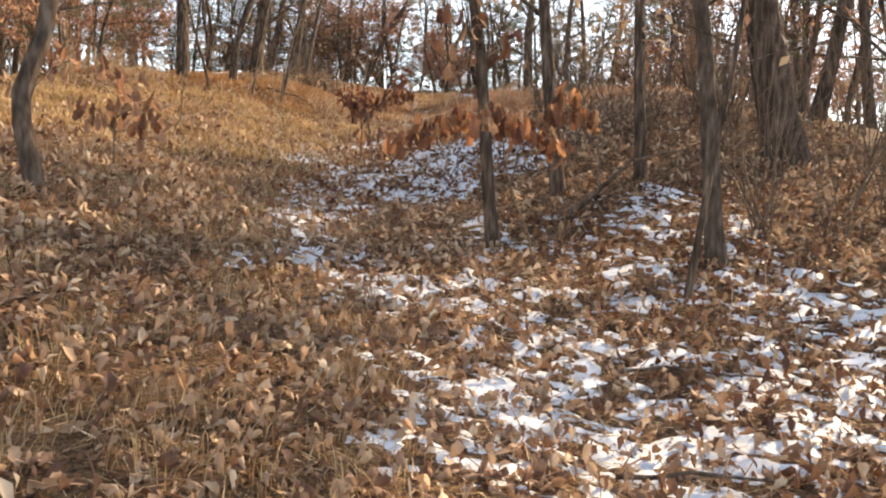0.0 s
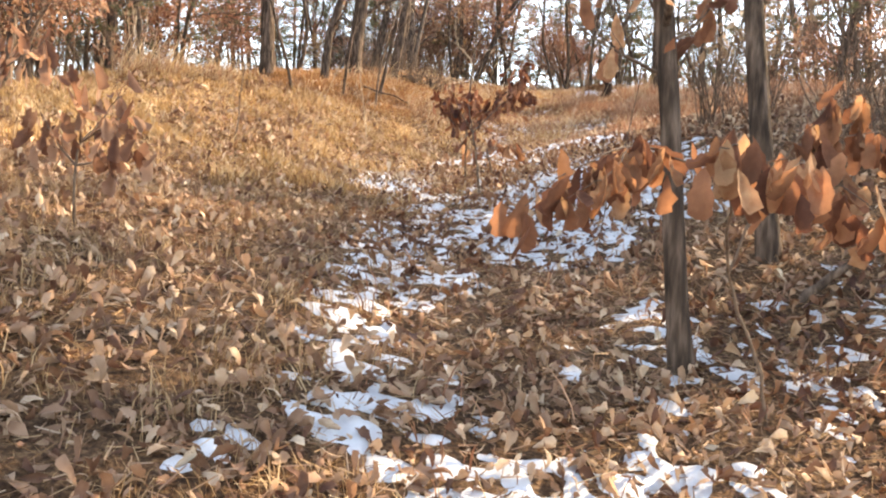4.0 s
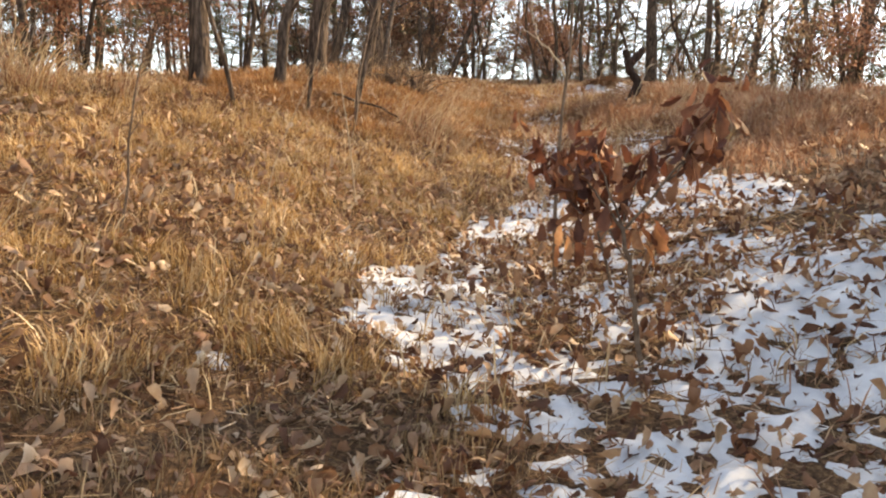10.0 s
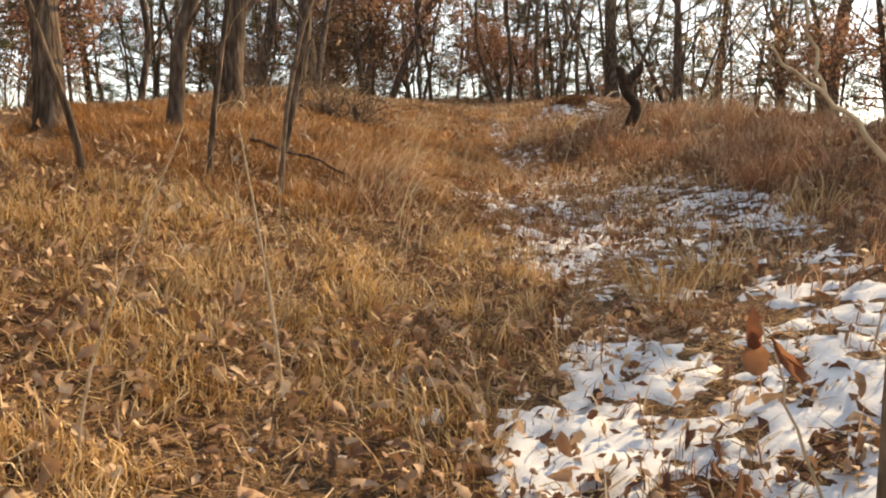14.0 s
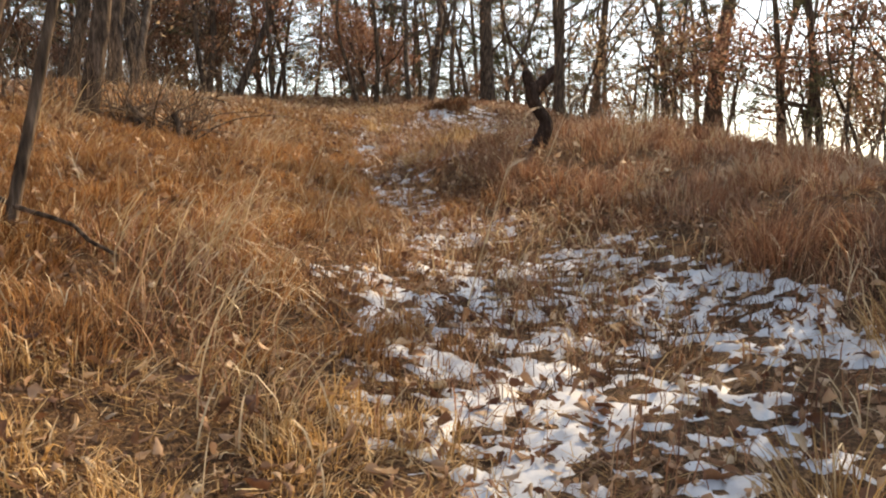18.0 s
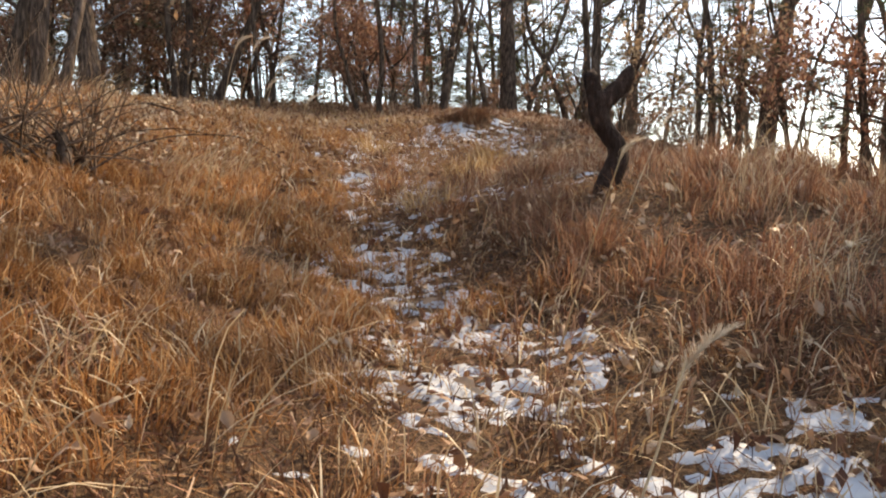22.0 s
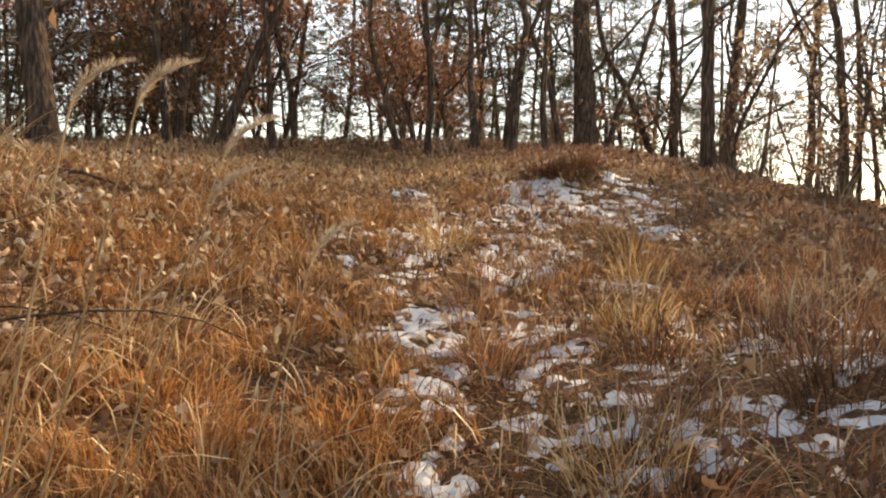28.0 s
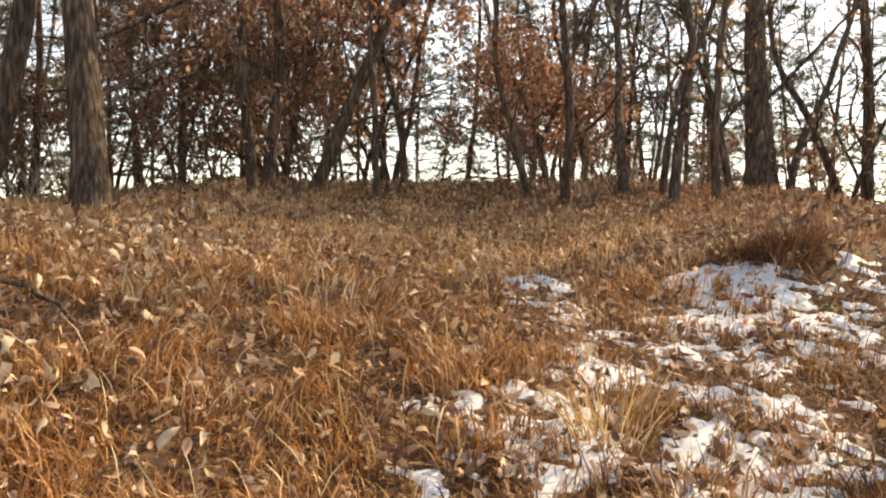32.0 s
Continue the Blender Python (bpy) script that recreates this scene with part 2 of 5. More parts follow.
def tube(points, radii, k=6, wobble=0.0, gen=None):
    """A tapered tube along points, closed at its end."""
    p, r = np.asarray(points, float), np.asarray(radii, float)
    d = np.gradient(p, axis=0)
    d /= np.linalg.norm(d, axis=1)[:, None] + 1e-9
    ref = np.array([1.0, 0.13, 0.0]) if abs(d[0, 0]) < 0.8 else np.array([0.0, 0.2, 1.0])
    u = np.cross(d, ref)
    u /= np.linalg.norm(u, axis=1)[:, None] + 1e-9
    w = np.cross(d, u)
    a = np.arange(k) * 2 * np.pi / k
    rr = np.repeat(r[:, None], k, 1)
    if wobble and gen is not None:
        rr = rr * (1 + wobble * gen.uniform(-1, 1, (1, k)) + wobble * 0.5 * gen.uniform(-1, 1, rr.shape))
    v = p[:, None, :] + rr[..., None] * (np.cos(a)[None, :, None] * u[:, None, :] + np.sin(a)[None, :, None] * w[:, None, :])
    n = len(p)
    i, j = np.meshgrid(np.arange(n - 1), np.arange(k), indexing="ij")
    j2 = (j + 1) % k
    q = np.stack([i * k + j, i * k + j2, (i + 1) * k + j2, (i + 1) * k + j], -1).reshape(-1, 4)
    v = np.concatenate([v.reshape(-1, 3), p[-1:] + d[-1:] * r[-1]])
    tip = len(v) - 1
    base = (n - 1) * k
    caps = [[base + 2 * c, base + (2 * c + 1) % k, base + (2 * c + 2) % k, tip] for c in range(k // 2)]
    return v, np.concatenate([q, np.array(caps)])


def rots(az, tilt, spin):
    """Rotation matrices: spin about own length, tilt up or down, then azimuth."""
    ca, sa, ct, st, cs, ss = np.cos(az), np.sin(az), np.cos(tilt), np.sin(tilt), np.cos(spin), np.sin(spin)
    o, l = np.zeros_like(ca), np.ones_like(ca)
    rz = np.stack([ca, -sa, o, sa, ca, o, o, o, l], -1).reshape(-1, 3, 3)
    ry = np.stack([ct, o, -st, o, l, o, st, o, ct], -1).reshape(-1, 3, 3)
    rx = np.stack([l, o, o, o, cs, -ss, o, ss, cs], -1).reshape(-1, 3, 3)
    return rz @ ry @ rx


def leaf_shape(curl, cup, fine=True, lobes=0.25, seed=0):
    """A lobed oak leaf along x, one long."""
    s = np.array([0, 0.22, 0.38, 0.54, 0.72, 0.88, 1.0]) if fine else np.array([0, 0.35, 0.72, 1.0])
    base = np.interp(s, [0, 0.2, 0.55, 0.75, 0.92, 1], [0.012, 0.09, 0.215, 0.255, 0.18, 0.015])
    if fine:
        base = base * (1 + lobes * np.array([0, 0.7, -0.8, 0.8, -0.7, 0.7, 0]))
    g = np.random.default_rng(seed)
    ang = curl * (s - 0.3)
    x = np.cumsum(np.concatenate([[0], np.diff(s) * np.cos(ang[1:])]))
    z = np.cumsum(np.concatenate([[0], np.diff(s) * np.sin(ang[1:])]))
    wl, wr = base * g.uniform(0.8, 1.1, len(s)), base * g.uniform(0.8, 1.1, len(s))
    zl = z + cup * wl + g.uniform(-0.03, 0.03, len(s))
    zr = z + cup * wr + g.uniform(-0.03, 0.03, len(s))
    v = np.stack([np.stack([x, wl, zl], -1), np.stack([x, 0 * s, z], -1), np.stack([x, -wr, zr], -1)], 1).reshape(-1, 3)
    i = np.arange(len(s) - 1)[:, None] * 3
    q = np.concatenate([i + np.array([0, 1, 4, 3]), i + np.array([1, 2, 5, 4])])
    return v, q


def scatter(name, shapes, pos, rot, size, mat, parent=None, acc=None):
    """Copies of a few shapes, joined into one mesh."""
    own = acc or Acc()
    pick = rng.integers(0, len(shapes), len(pos))
    for k, (v, q) in enumerate(shapes):
        m = pick == k
        if not m.any():
            continue
        w = np.einsum("nij,vj->nvi", rot[m], v) * size[m][:, None, None] + pos[m][:, None, :]
        qq = q[None] + (np.arange(m.sum()) * len(v))[:, None, None]
        own.add(w.reshape(-1, 3), qq.reshape(-1, 4))
    return own if acc else own.make(name, mat, parent)


FINE = [leaf_shape(c, u, True, 0.2, i) for i, (c, u) in enumerate([(0.8, 0.7), (1.8, 0.35), (-0.9, 0.9), (0.4, -0.6), (2.4, 0.9), (-1.8, 0.5), (0.5, 1.5), (1.2, 2.0)])]
ROUGH = [leaf_shape(c, u, False, 0.0, i + 20) for i, (c, u) in enumerate([(0.8, 0.7), (1.7, 0.4), (-0.9, 0.8), (0.4, -0.6), (2.0, 1.2)])]

# ---- lie of the land ----
HX, HY = np.arange(-5, 14, 3.0), np.arange(-6, 34, 3.0)
HEIGHTS = np.array([
    -0.40, -0.44, -0.42, -0.31, -0.20, -0.12, -0.08,
    0.08, -0.03, -0.15, -0.09, 0.15, 0.34, 0.41,
    0.72, 0.54, 0.17, 0.29, 0.55, 0.81, 0.90,
    1.46, 1.22, 0.81, 1.17, 1.34, 1.38, 1.39,
    1.90, 1.58, 1.35, 2.11, 2.36, 2.00, 1.90,
    2.34, 2.20, 1.67, 2.36, 2.92, 2.52, 2.18,
    2.64, 2.99, 2.33, 2.34, 3.31, 2.94, 2.46,
    2.86, 3.39, 3.14, 2.73, 3.39, 3.18, 2.76,
    3.28, 3.77, 3.77, 3.05, 3.88, 3.68, 3.08,
    3.74, 3.95, 4.27, 3.74, 3.79, 3.82, 3.46,
    4.12, 4.31, 4.75, 4.52, 4.31, 4.45, 4.04,
    4.48, 4.68, 5.00, 4.88, 4.73, 5.01, 4.69,
    4.85, 5.01, 4.98, 5.23, 5.03, 5.28, 5.33,
    5.05, 5.16, 5.17, 5.51, 5.59, 5.64, 5.59,
]).reshape(len(HY), len(HX))


def lattice(x, y, s, seed):
    gx, gy = x / s, y / s
    ix, iy = np.floor(gx).astype(np.int64), np.floor(gy).astype(np.int64)
    fx, fy = gx - ix, gy - iy
    fx, fy = fx * fx * (3 - 2 * fx), fy * fy * (3 - 2 * fy)

    def h(a, b):
        n = (a * 374761393 + b * 668265263 + seed * 974634541) & 0xFFFFFFFF
        n = ((n ^ (n >> 13)) * 1274126177) & 0xFFFFFFFF
        return ((n ^ (n >> 16)) & 0xFFFF) / 65535.0

    return (h(ix, iy) * (1 - fx) + h(ix + 1, iy) * fx) * (1 - fy) + (h(ix, iy + 1) * (1 - fx) + h(ix + 1, iy + 1) * fx) * fy


def fbm(x, y, s, seed, octaves=3):
    total, amp, norm = 0, 1.0, 0
    for o in range(octaves):
        total = total + amp * lattice(x, y, s / 2 ** o, seed + o * 17)
        norm += amp
        amp *= 0.5
    return total / norm


def height(x, y):
    """Height of the ground."""
    x, y = np.asarray(x, float), np.asarray(y, float)
    cx, cy = np.clip(x, HX[0], HX[-1]), np.clip(y, HY[0], HY[-1])
    gx, gy = (cx - HX[0]) / 3.0, (cy - HY[0]) / 3.0
    ix, iy = np.clip(gx.astype(int), 0, len(HX) - 2), np.clip(gy.astype(int), 0, len(HY) - 2)
    fx, fy = gx - ix, gy - iy

    def w(f):
        return (-0.5 * f + f * f - 0.5 * f ** 3, 1 - 2.5 * f * f + 1.5 * f ** 3, 0.5 * f + 2 * f * f - 1.5 * f ** 3, -0.5 * f * f + 0.5 * f ** 3)

    wx, wy = w(fx), w(fy)
    z = 0
    for a in range(4):
        for b in range(4):
            z = z + wy[a] * wx[b] * HEIGHTS[np.clip(iy + a - 1, 0, len(HY) - 1), np.clip(ix + b - 1, 0, len(HX) - 1)]
    out = 0.16 * np.maximum(x - HX[-1], 0) + 0.20 * np.maximum(HX[0] - x, 0) + 0.12 * np.maximum(y - HY[-1], 0) + 0.14 * np.maximum(HY[0] - y, 0)
    z = z - 9 * (1 - np.exp(-out / 9))
    z = z + 0.27 * np.exp(-((x - 8.6) / 1.1) ** 2 - ((y - 24.95) / 0.6) ** 2)
    near = np.exp(-np.maximum(np.hypot(x - 4, y - 14) - 30, 0) / 20)
    return z + near * (0.10 * (fbm(x, y, 1.1, 3) - 0.5) + 0.045 * (fbm(x, y, 0.28, 9, 2) - 0.5))


def axis(lo, hi, step, far):
    mid = np.arange(lo, hi + step / 2, step)
    out, d = [], step
    while (out[-1] if out else 0) < far:
        d *= 1.35
        out.append((out[-1] if out else 0) + d)
    out = np.array(out)
    return np.concatenate([lo - out[::-1], mid, hi + out])


def sheet(xs, ys, z):
    nx, ny = len(xs), len(ys)
    gx, gy = np.meshgrid(xs, ys)
    v = np.stack([gx, gy, z], -1).reshape(-1, 3)
    i, j = np.meshgrid(np.arange(ny - 1), np.arange(nx - 1), indexing="ij")
    a = i * nx + j
    return v, np.stack([a, a + 1, a + nx + 1, a + nx], -1).reshape(-1, 4)


gxs, gys = axis(-8, 16, 0.13, 700), axis(-6, 33, 0.13, 700)
ggx, ggy = np.meshgrid(gxs, gys)
gv, gq = sheet(gxs, gys, height(ggx, ggy))
tagged(mesh_ob("ground", gv, gq, None, SOIL), "brown woodland soil covered in leaf mould on a slope", "ground", kind="structure")

# ---- snow and the snowy strip along the walk, its middle and half width ----
BAND_Y = [-7, -3, 0, 2.5, 5, 8, 9.4, 10.2, 11, 12.4, 14, 15.5, 17.5, 19.5, 22, 24, 25.6, 27]
BAND_X = [2.4, 2.2, 1.7, 1.0, 1.75, 1.95, 2.4, 2.7, 3.3, 4.0, 4.3, 4.4, 4.6, 5.6, 6.6, 7.7, 8.3, 8.6]
BAND_W = [2.3, 2.2, 1.9, 1.1, 1.6, 1.75, 1.7, 1.6, 1.7, 1.9, 1.7, 1.1, 0.5, 1.0, 1.4, 1.5, 1.2, 0.5]


# each stretch: the way its patches lie (degrees), then x, y, half widths and share covered of each patch
FOOT = (-12, ((0.35, 0.33, 0.15, 0.14, 0.60), (0.67, 0.04, 0.26, 0.16, 0.70), (1.36, 0.60, 0.09, 0.10, 0.55), (1.76, 0.30, 0.11, 0.10, 0.55), (2.36, 0.34, 0.12, 0.49, 0.65), (0.39, 1.30, 0.16, 0.27, 0.55), (1.13, 1.77, 0.11, 0.10, 0.50), (2.15, 2.19, 0.21, 0.13, 0.55), (1.68, 1.31, 0.05, 0.10, 0.50), (3.29, 3.24, 0.09, 0.11, 0.60), (3.44, 2.67, 0.14, 0.15, 0.55), (3.72, 2.35, 0.16, 0.15, 0.55), (3.08, 1.28, 0.18, 0.21, 0.60), (1.04, 0.51, 0.06, 0.10, 0.50), (1.72, 4.79, 0.52, 0.67, 0.55), (1.90, -0.40, 1.90, 1.50, 0.36), (2.75, 4.77, 0.28, 0.23, 0.55)))
BEND = (-8, ((0.69, 7.40, 0.26, 0.93, 0.70), (0.23, 4.22, 0.13, 0.72, 0.62), (0.66, 5.56, 0.36, 0.41, 0.55), (0.15, 3.02, 0.17, 0.15, 0.60), (0.23, 2.76, 0.14, 0.20, 0.75), (0.01, 2.36, 0.07, 0.14, 0.70), (0.10, 2.05, 0.19, 0.10, 0.65), (0.06, 1.86, 0.06, 0.10, 0.70), (-0.40, 1.66, 0.14, 0.10, 0.50), (-0.54, 1.43, 0.07, 0.10, 0.50), (0.47, 1.97, 0.15, 0.11, 0.55), (0.52, 1.67, 0.17, 0.10, 0.60), (2.14, 2.25, 0.23, 0.21, 0.55), (1.04, 2.50, 0.06, 0.10, 0.55), (1.18, 2.00, 0.05, 0.10, 0.50), (1.50, 1.79, 0.07, 0.10, 0.50), (1.10, 1.71, 0.09, 0.10, 0.50), (1.61, 4.60, 0.20, 0.29, 0.60)))
LEAFY_SNOW = (-5, ((0.56, 7.55, 0.44, 0.79, 0.72), (0.64, 6.19, 0.30, 0.42, 0.66), (1.13, 5.62, 0.16, 0.12, 0.60), (2.30, 6.50, 0.59, 0.58, 0.72), (1.93, 5.42, 0.45, 0.46, 0.70), (1.62, 4.75, 0.36, 0.31, 0.66), (0.68, 5.26, 0.16, 0.19, 0.66), (0.90, 4.94, 0.18, 0.19, 0.68), (0.22, 4.77, 0.13, 0.14, 0.60), (0.20, 4.50, 0.27, 0.11, 0.64), (0.58, 4.39, 0.37, 0.18, 0.66), (1.46, 4.22, 0.21, 0.17, 0.66), (0.22, 5.49, 0.09, 0.19, 0.50), (2.13, 9.50, 0.24, 1.18, 0.70), (3.26, 9.37, 0.30, 1.69, 0.70)))
SHRUB_SNOW = (-7, ((0.24, 8.41, 0.10, 0.16, 0.50), (0.32, 7.74, 0.18, 0.23, 0.75), (0.22, 7.29, 0.09, 0.26, 0.66), (0.70, 7.25, 0.29, 0.52, 0.74), (0.83, 8.18, 0.19, 0.41, 0.50), (1.49, 9.36, 0.31, 0.52, 0.75), (1.56, 7.07, 0.37, 0.48, 0.74), (2.24, 7.74, 0.14, 0.42, 0.74), (-0.42, 6.60, 0.09, 0.23, 0.42), (0.30, 6.65, 0.10, 0.23, 0.62), (0.65, 6.57, 0.29, 0.24, 0.68), (3.20, 13.16, 0.21, 1.36, 0.60), (4.63, 12.70, 0.20, 1.04, 0.60)))
OPEN_SNOW = (-15, ((3.31, 14.25, 0.35, 0.98, 0.58), (3.21, 12.76, 0.17, 0.61, 0.66), (2.57, 11.93, 0.27, 0.39, 0.62), (1.98, 10.74, 0.10, 0.14, 0.55), (2.80, 11.18, 0.40, 0.49, 0.40), (4.58, 12.92, 0.50, 0.72, 0.60), (3.96, 10.87, 0.18, 0.55, 0.62), (2.05, 10.07, 0.28, 0.38, 0.80), (2.64, 9.70, 0.43, 0.35, 0.74), (1.76, 9.42, 0.38, 0.38, 0.80), (2.37, 9.16, 0.28, 0.21, 0.60), (0.99, 9.85, 0.07, 0.10, 0.55), (1.12, 9.60, 0.05, 0.10, 0.50), (2.02, 8.97, 0.11, 0.18, 0.50), (0.61, 9.48, 0.05, 0.10, 0.50), (0.30, 9.57, 0.05, 0.10, 0.42)))
GRASSY = (-25, ((2.91, 14.49, 0.11, 0.23, 0.55), (3.90, 15.55, 0.40, 0.50, 0.59), (3.37, 14.36, 0.28, 0.57, 0.59), (4.47, 14.90, 0.15, 0.22, 0.49), (4.80, 14.42, 0.32, 0.32, 0.49), (3.97, 14.53, 0.14, 0.28, 0.53), (3.20, 13.69, 0.25, 0.43, 0.59), (2.61, 13.71, 0.06, 0.26, 0.53), (3.44, 13.27, 0.14, 0.19, 0.68), (4.14, 13.57, 0.22, 0.21, 0.53), (4.24, 13.10, 0.22, 0.37, 0.69), (4.91, 13.26, 0.08, 0.10, 0.65), (4.29, 17.39, 0.42, 1.02, 0.39), (4.53, 16.38, 0.14, 0.39, 0.48), (3.96, 13.93, 0.21, 0.58, 0.38)))
STUMP_SNOW = (-18, ((4.67, 18.56, 0.15, 0.14, 0.45), (4.58, 18.16, 0.11, 0.16, 0.53), (4.59, 17.65, 0.09, 0.14, 0.58), (4.32, 17.57, 0.12, 0.14, 0.61), (4.45, 17.17, 0.15, 0.25, 0.55), (3.88, 16.77, 0.12, 0.32, 0.57), (4.61, 16.83, 0.04, 0.10, 0.48), (4.77, 16.38, 0.05, 0.10, 0.59), (4.93, 16.18, 0.06, 0.10, 0.59), (4.42, 16.42, 0.15, 0.18, 0.53), (5.05, 20.20, 0.15, 0.80, 0.35), (5.40, 21.40, 0.15, 0.60, 0.38), (7.86, 24.52, 0.49, 0.38, 0.55), (8.34, 22.89, 0.30, 0.30, 0.44)))
TOP = (-22, ((6.55, 24.97, 0.26, 0.36, 0.62), (9.00, 24.20, 0.40, 0.50, 0.32), (8.36, 23.01, 0.28, 0.18, 0.48), (5.67, 22.33, 0.20, 0.70, 0.57), (6.46, 22.29, 0.43, 0.70, 0.52), (6.70, 21.56, 0.22, 0.23, 0.56), (5.19, 21.05, 0.14, 0.18, 0.52), (6.11, 20.66, 0.16, 0.33, 0.50), (5.17, 20.37, 0.06, 0.15, 0.57), (5.40, 20.09, 0.06, 0.14, 0.57), (7.21, 20.21, 0.23, 0.58, 0.56), (6.47, 19.32, 0.14, 0.25, 0.49), (5.87, 18.91, 0.13, 0.30, 0.49), (5.56, 19.28, 0.12, 0.22, 0.47), (4.84, 19.84, 0.08, 0.22, 0.41), (5.27, 19.58, 0.06, 0.11, 0.41)))
MOUND = (-13, ((6.58, 25.26, 0.21, 0.24, 0.66), (6.57, 24.43, 0.15, 0.44, 0.58), (6.02, 23.95, 0.10, 0.35, 0.45), (7.73, 24.74, 0.31, 0.30, 0.68), (7.46, 24.09, 0.22, 0.41, 0.68), (8.08, 23.88, 0.27, 0.32, 0.66), (8.45, 24.34, 0.09, 0.10, 0.58), (6.25, 23.30, 0.11, 0.24, 0.71), (5.78, 23.02, 0.11, 0.15, 0.58), (5.63, 22.62, 0.16, 0.24, 0.60), (5.71, 22.37, 0.17, 0.13, 0.68), (6.22, 22.91, 0.07, 0.13, 0.54), (6.71, 22.81, 0.15, 0.16, 0.58), (7.08, 22.87, 0.21, 0.26, 0.56), (7.22, 23.29, 0.10, 0.13, 0.50), (6.49, 22.31, 0.10, 0.19, 0.60), (7.01, 22.57, 0.07, 0.12, 0.50), (5.22, 22.83, 0.06, 0.10, 0.50), (7.42, 22.79, 0.06, 0.13, 0.54)))
BROAD = (0, ((1.9, -0.4, 1.9, 1.5, 0.40), (1.4, -0.7, 0.6, 0.25, 0.66), (2.6, 0.05, 0.5, 0.35, 0.62), (3.25, 0.7, 0.4, 0.6, 0.60), (2.8, 1.2, 1.0, 1.2, 0.38), (0.7, 1.5, 0.9, 0.35, 0.38), (0.15, 2.9, 0.35, 1.6, 0.52), (0.5, 4.4, 0.4, 1.2, 0.52),
             (2.1, 2.6, 0.9, 0.7, 0.30), (3.4, 2.8, 0.8, 0.8, 0.36), (1.5, 5.4, 1.1, 1.3, 0.58), (2.2, 6.3, 1.1, 1.4, 0.64), (1.7, 8.0, 1.0, 1.3, 0.60),
             (2.3, 9.3, 1.0, 0.9, 0.58), (3.3, 12.6, 1.1, 1.2, 0.40), (3.8, 14.0, 1.2, 1.3, 0.44), (4.0, 15.8, 0.7, 0.8, 0.40), (4.3, 17.5, 0.45, 1.2, 0.36),
             (5.0, 19.8, 0.4, 1.5, 0.30), (6.0, 20.5, 1.2, 1.8, 0.27), (6.2, 22.6, 1.1, 1.0, 0.38), (7.6, 23.8, 1.1, 0.7, 0.40)))
STRETCHES = (BROAD, FOOT, BEND, LEAFY_SNOW, SHRUB_SNOW, OPEN_SNOW, GRASSY, STUMP_SNOW, TOP, MOUND)


def snow_share(x, y):
    """Share of the ground that the snow covers."""
    s = 0 * x
    wx, wy = x + 0.16 * (fbm(x, y, 0.4, 15, 2) - 0.5), y + 0.2 * (fbm(x, y, 0.4, 16, 2) - 0.5)
    for turn, patches in STRETCHES:
        c, n = math.cos(radians(turn)), math.sin(radians(turn))
        for px, py, rx, ry, d in patches:
            u, v = (wx - px) * c + (wy - py) * n, (wy - py) * c - (wx - px) * n
            s = np.maximum(s, d * np.clip((1.2 - np.sqrt((u / rx) ** 2 + (v / ry) ** 2)) * 2.6, 0, 1))
    return s


def snow_depth(x, y):
    n = 0.18 * fbm(x + 0.3 * y, y, 0.8, 41, 2) + 0.38 * fbm(x - 0.4 * y, y + 0.4 * x, 0.17, 43, 2) + 0.44 * lattice(x + 0.5 * y, y, 0.065, 47)
    return (n - (0.74 - 0.42 * snow_share(x, y))) * 0.10


sxs, sys_ = np.arange(-1.0, 9.8, 0.03), np.arange(-5.5, 28, 0.03)
sgx, sgy = np.meshgrid(sxs, sys_)
dep = snow_depth(sgx, sgy)
dep = np.where(snow_share(sgx, sgy) > 0.02, dep, -1)
sv, sq = sheet(sxs, sys_, height(sgx, sgy) + np.clip(dep, -0.03, 0.016) + 0.006)
keep = (dep.ravel()[sq] > -0.012).sum(1) >= 1
sq = sq[keep]
used = np.unique(sq)
remap = np.zeros(len(sv), np.int64)
remap[used] = np.arange(len(used))
tagged(mesh_ob("snow", sv[used], remap[sq], None, SNOW), "thin patches of old white snow lying between dead leaves", "snow", kind="stuff")


# ---- trees ----
def grow(gen, base, length, r0, lean, bend, n, r1=0.3, sweep=0.0):
    """A wandering line with radii, from its base."""
    s = np.linspace(0, 1, n)
    p = np.zeros((n, 3))
    d = np.array([lean[0], lean[1], 1.0])
    d /= np.linalg.norm(d)
    turn, start, pace = gen.uniform(0, 6.28), gen.uniform(0, 6.28), gen.uniform(4, 9)
    for i in range(1, n):
        d = d + gen.normal(0, bend, 3) * np.array([1, 1, 0.4])
        d = d + sweep * math.cos(start + pace * i / n) * np.array([math.cos(turn), math.sin(turn), 0])
        d /= np.linalg.norm(d)
        p[i] = p[i - 1] + d * length / (n - 1)
    r = r0 * (1 - s * (1 - r1))
    return p + np.asarray(base, float), r


def limb(gen, start, direction, length, r0, n=7, droop=0.0, bend=0.10, up=0.05):
    p = [np.asarray(start, float)]
    d = np.asarray(direction, float) / np.linalg.norm(direction)
    for _ in range(n - 1):
        d = d + gen.normal(0, bend, 3) + np.array([0, 0, up - droop])
        d /= np.linalg.norm(d)
        p.append(p[-1] + d * length / (n - 1))
    return np.array(p), r0 * np.linspace(1, 0.25, n)


FOLD = [(np.array([[0, 0, 0], [0.5, -w, c], [1, 0, d], [0.55, w, c * 0.6]], float), np.array([[0, 1, 2, 3]]))
        for w, c, d in ((0.24, 0.14, 0.05), (0.19, 0.22, -0.1), (0.28, -0.12, 0.12))]


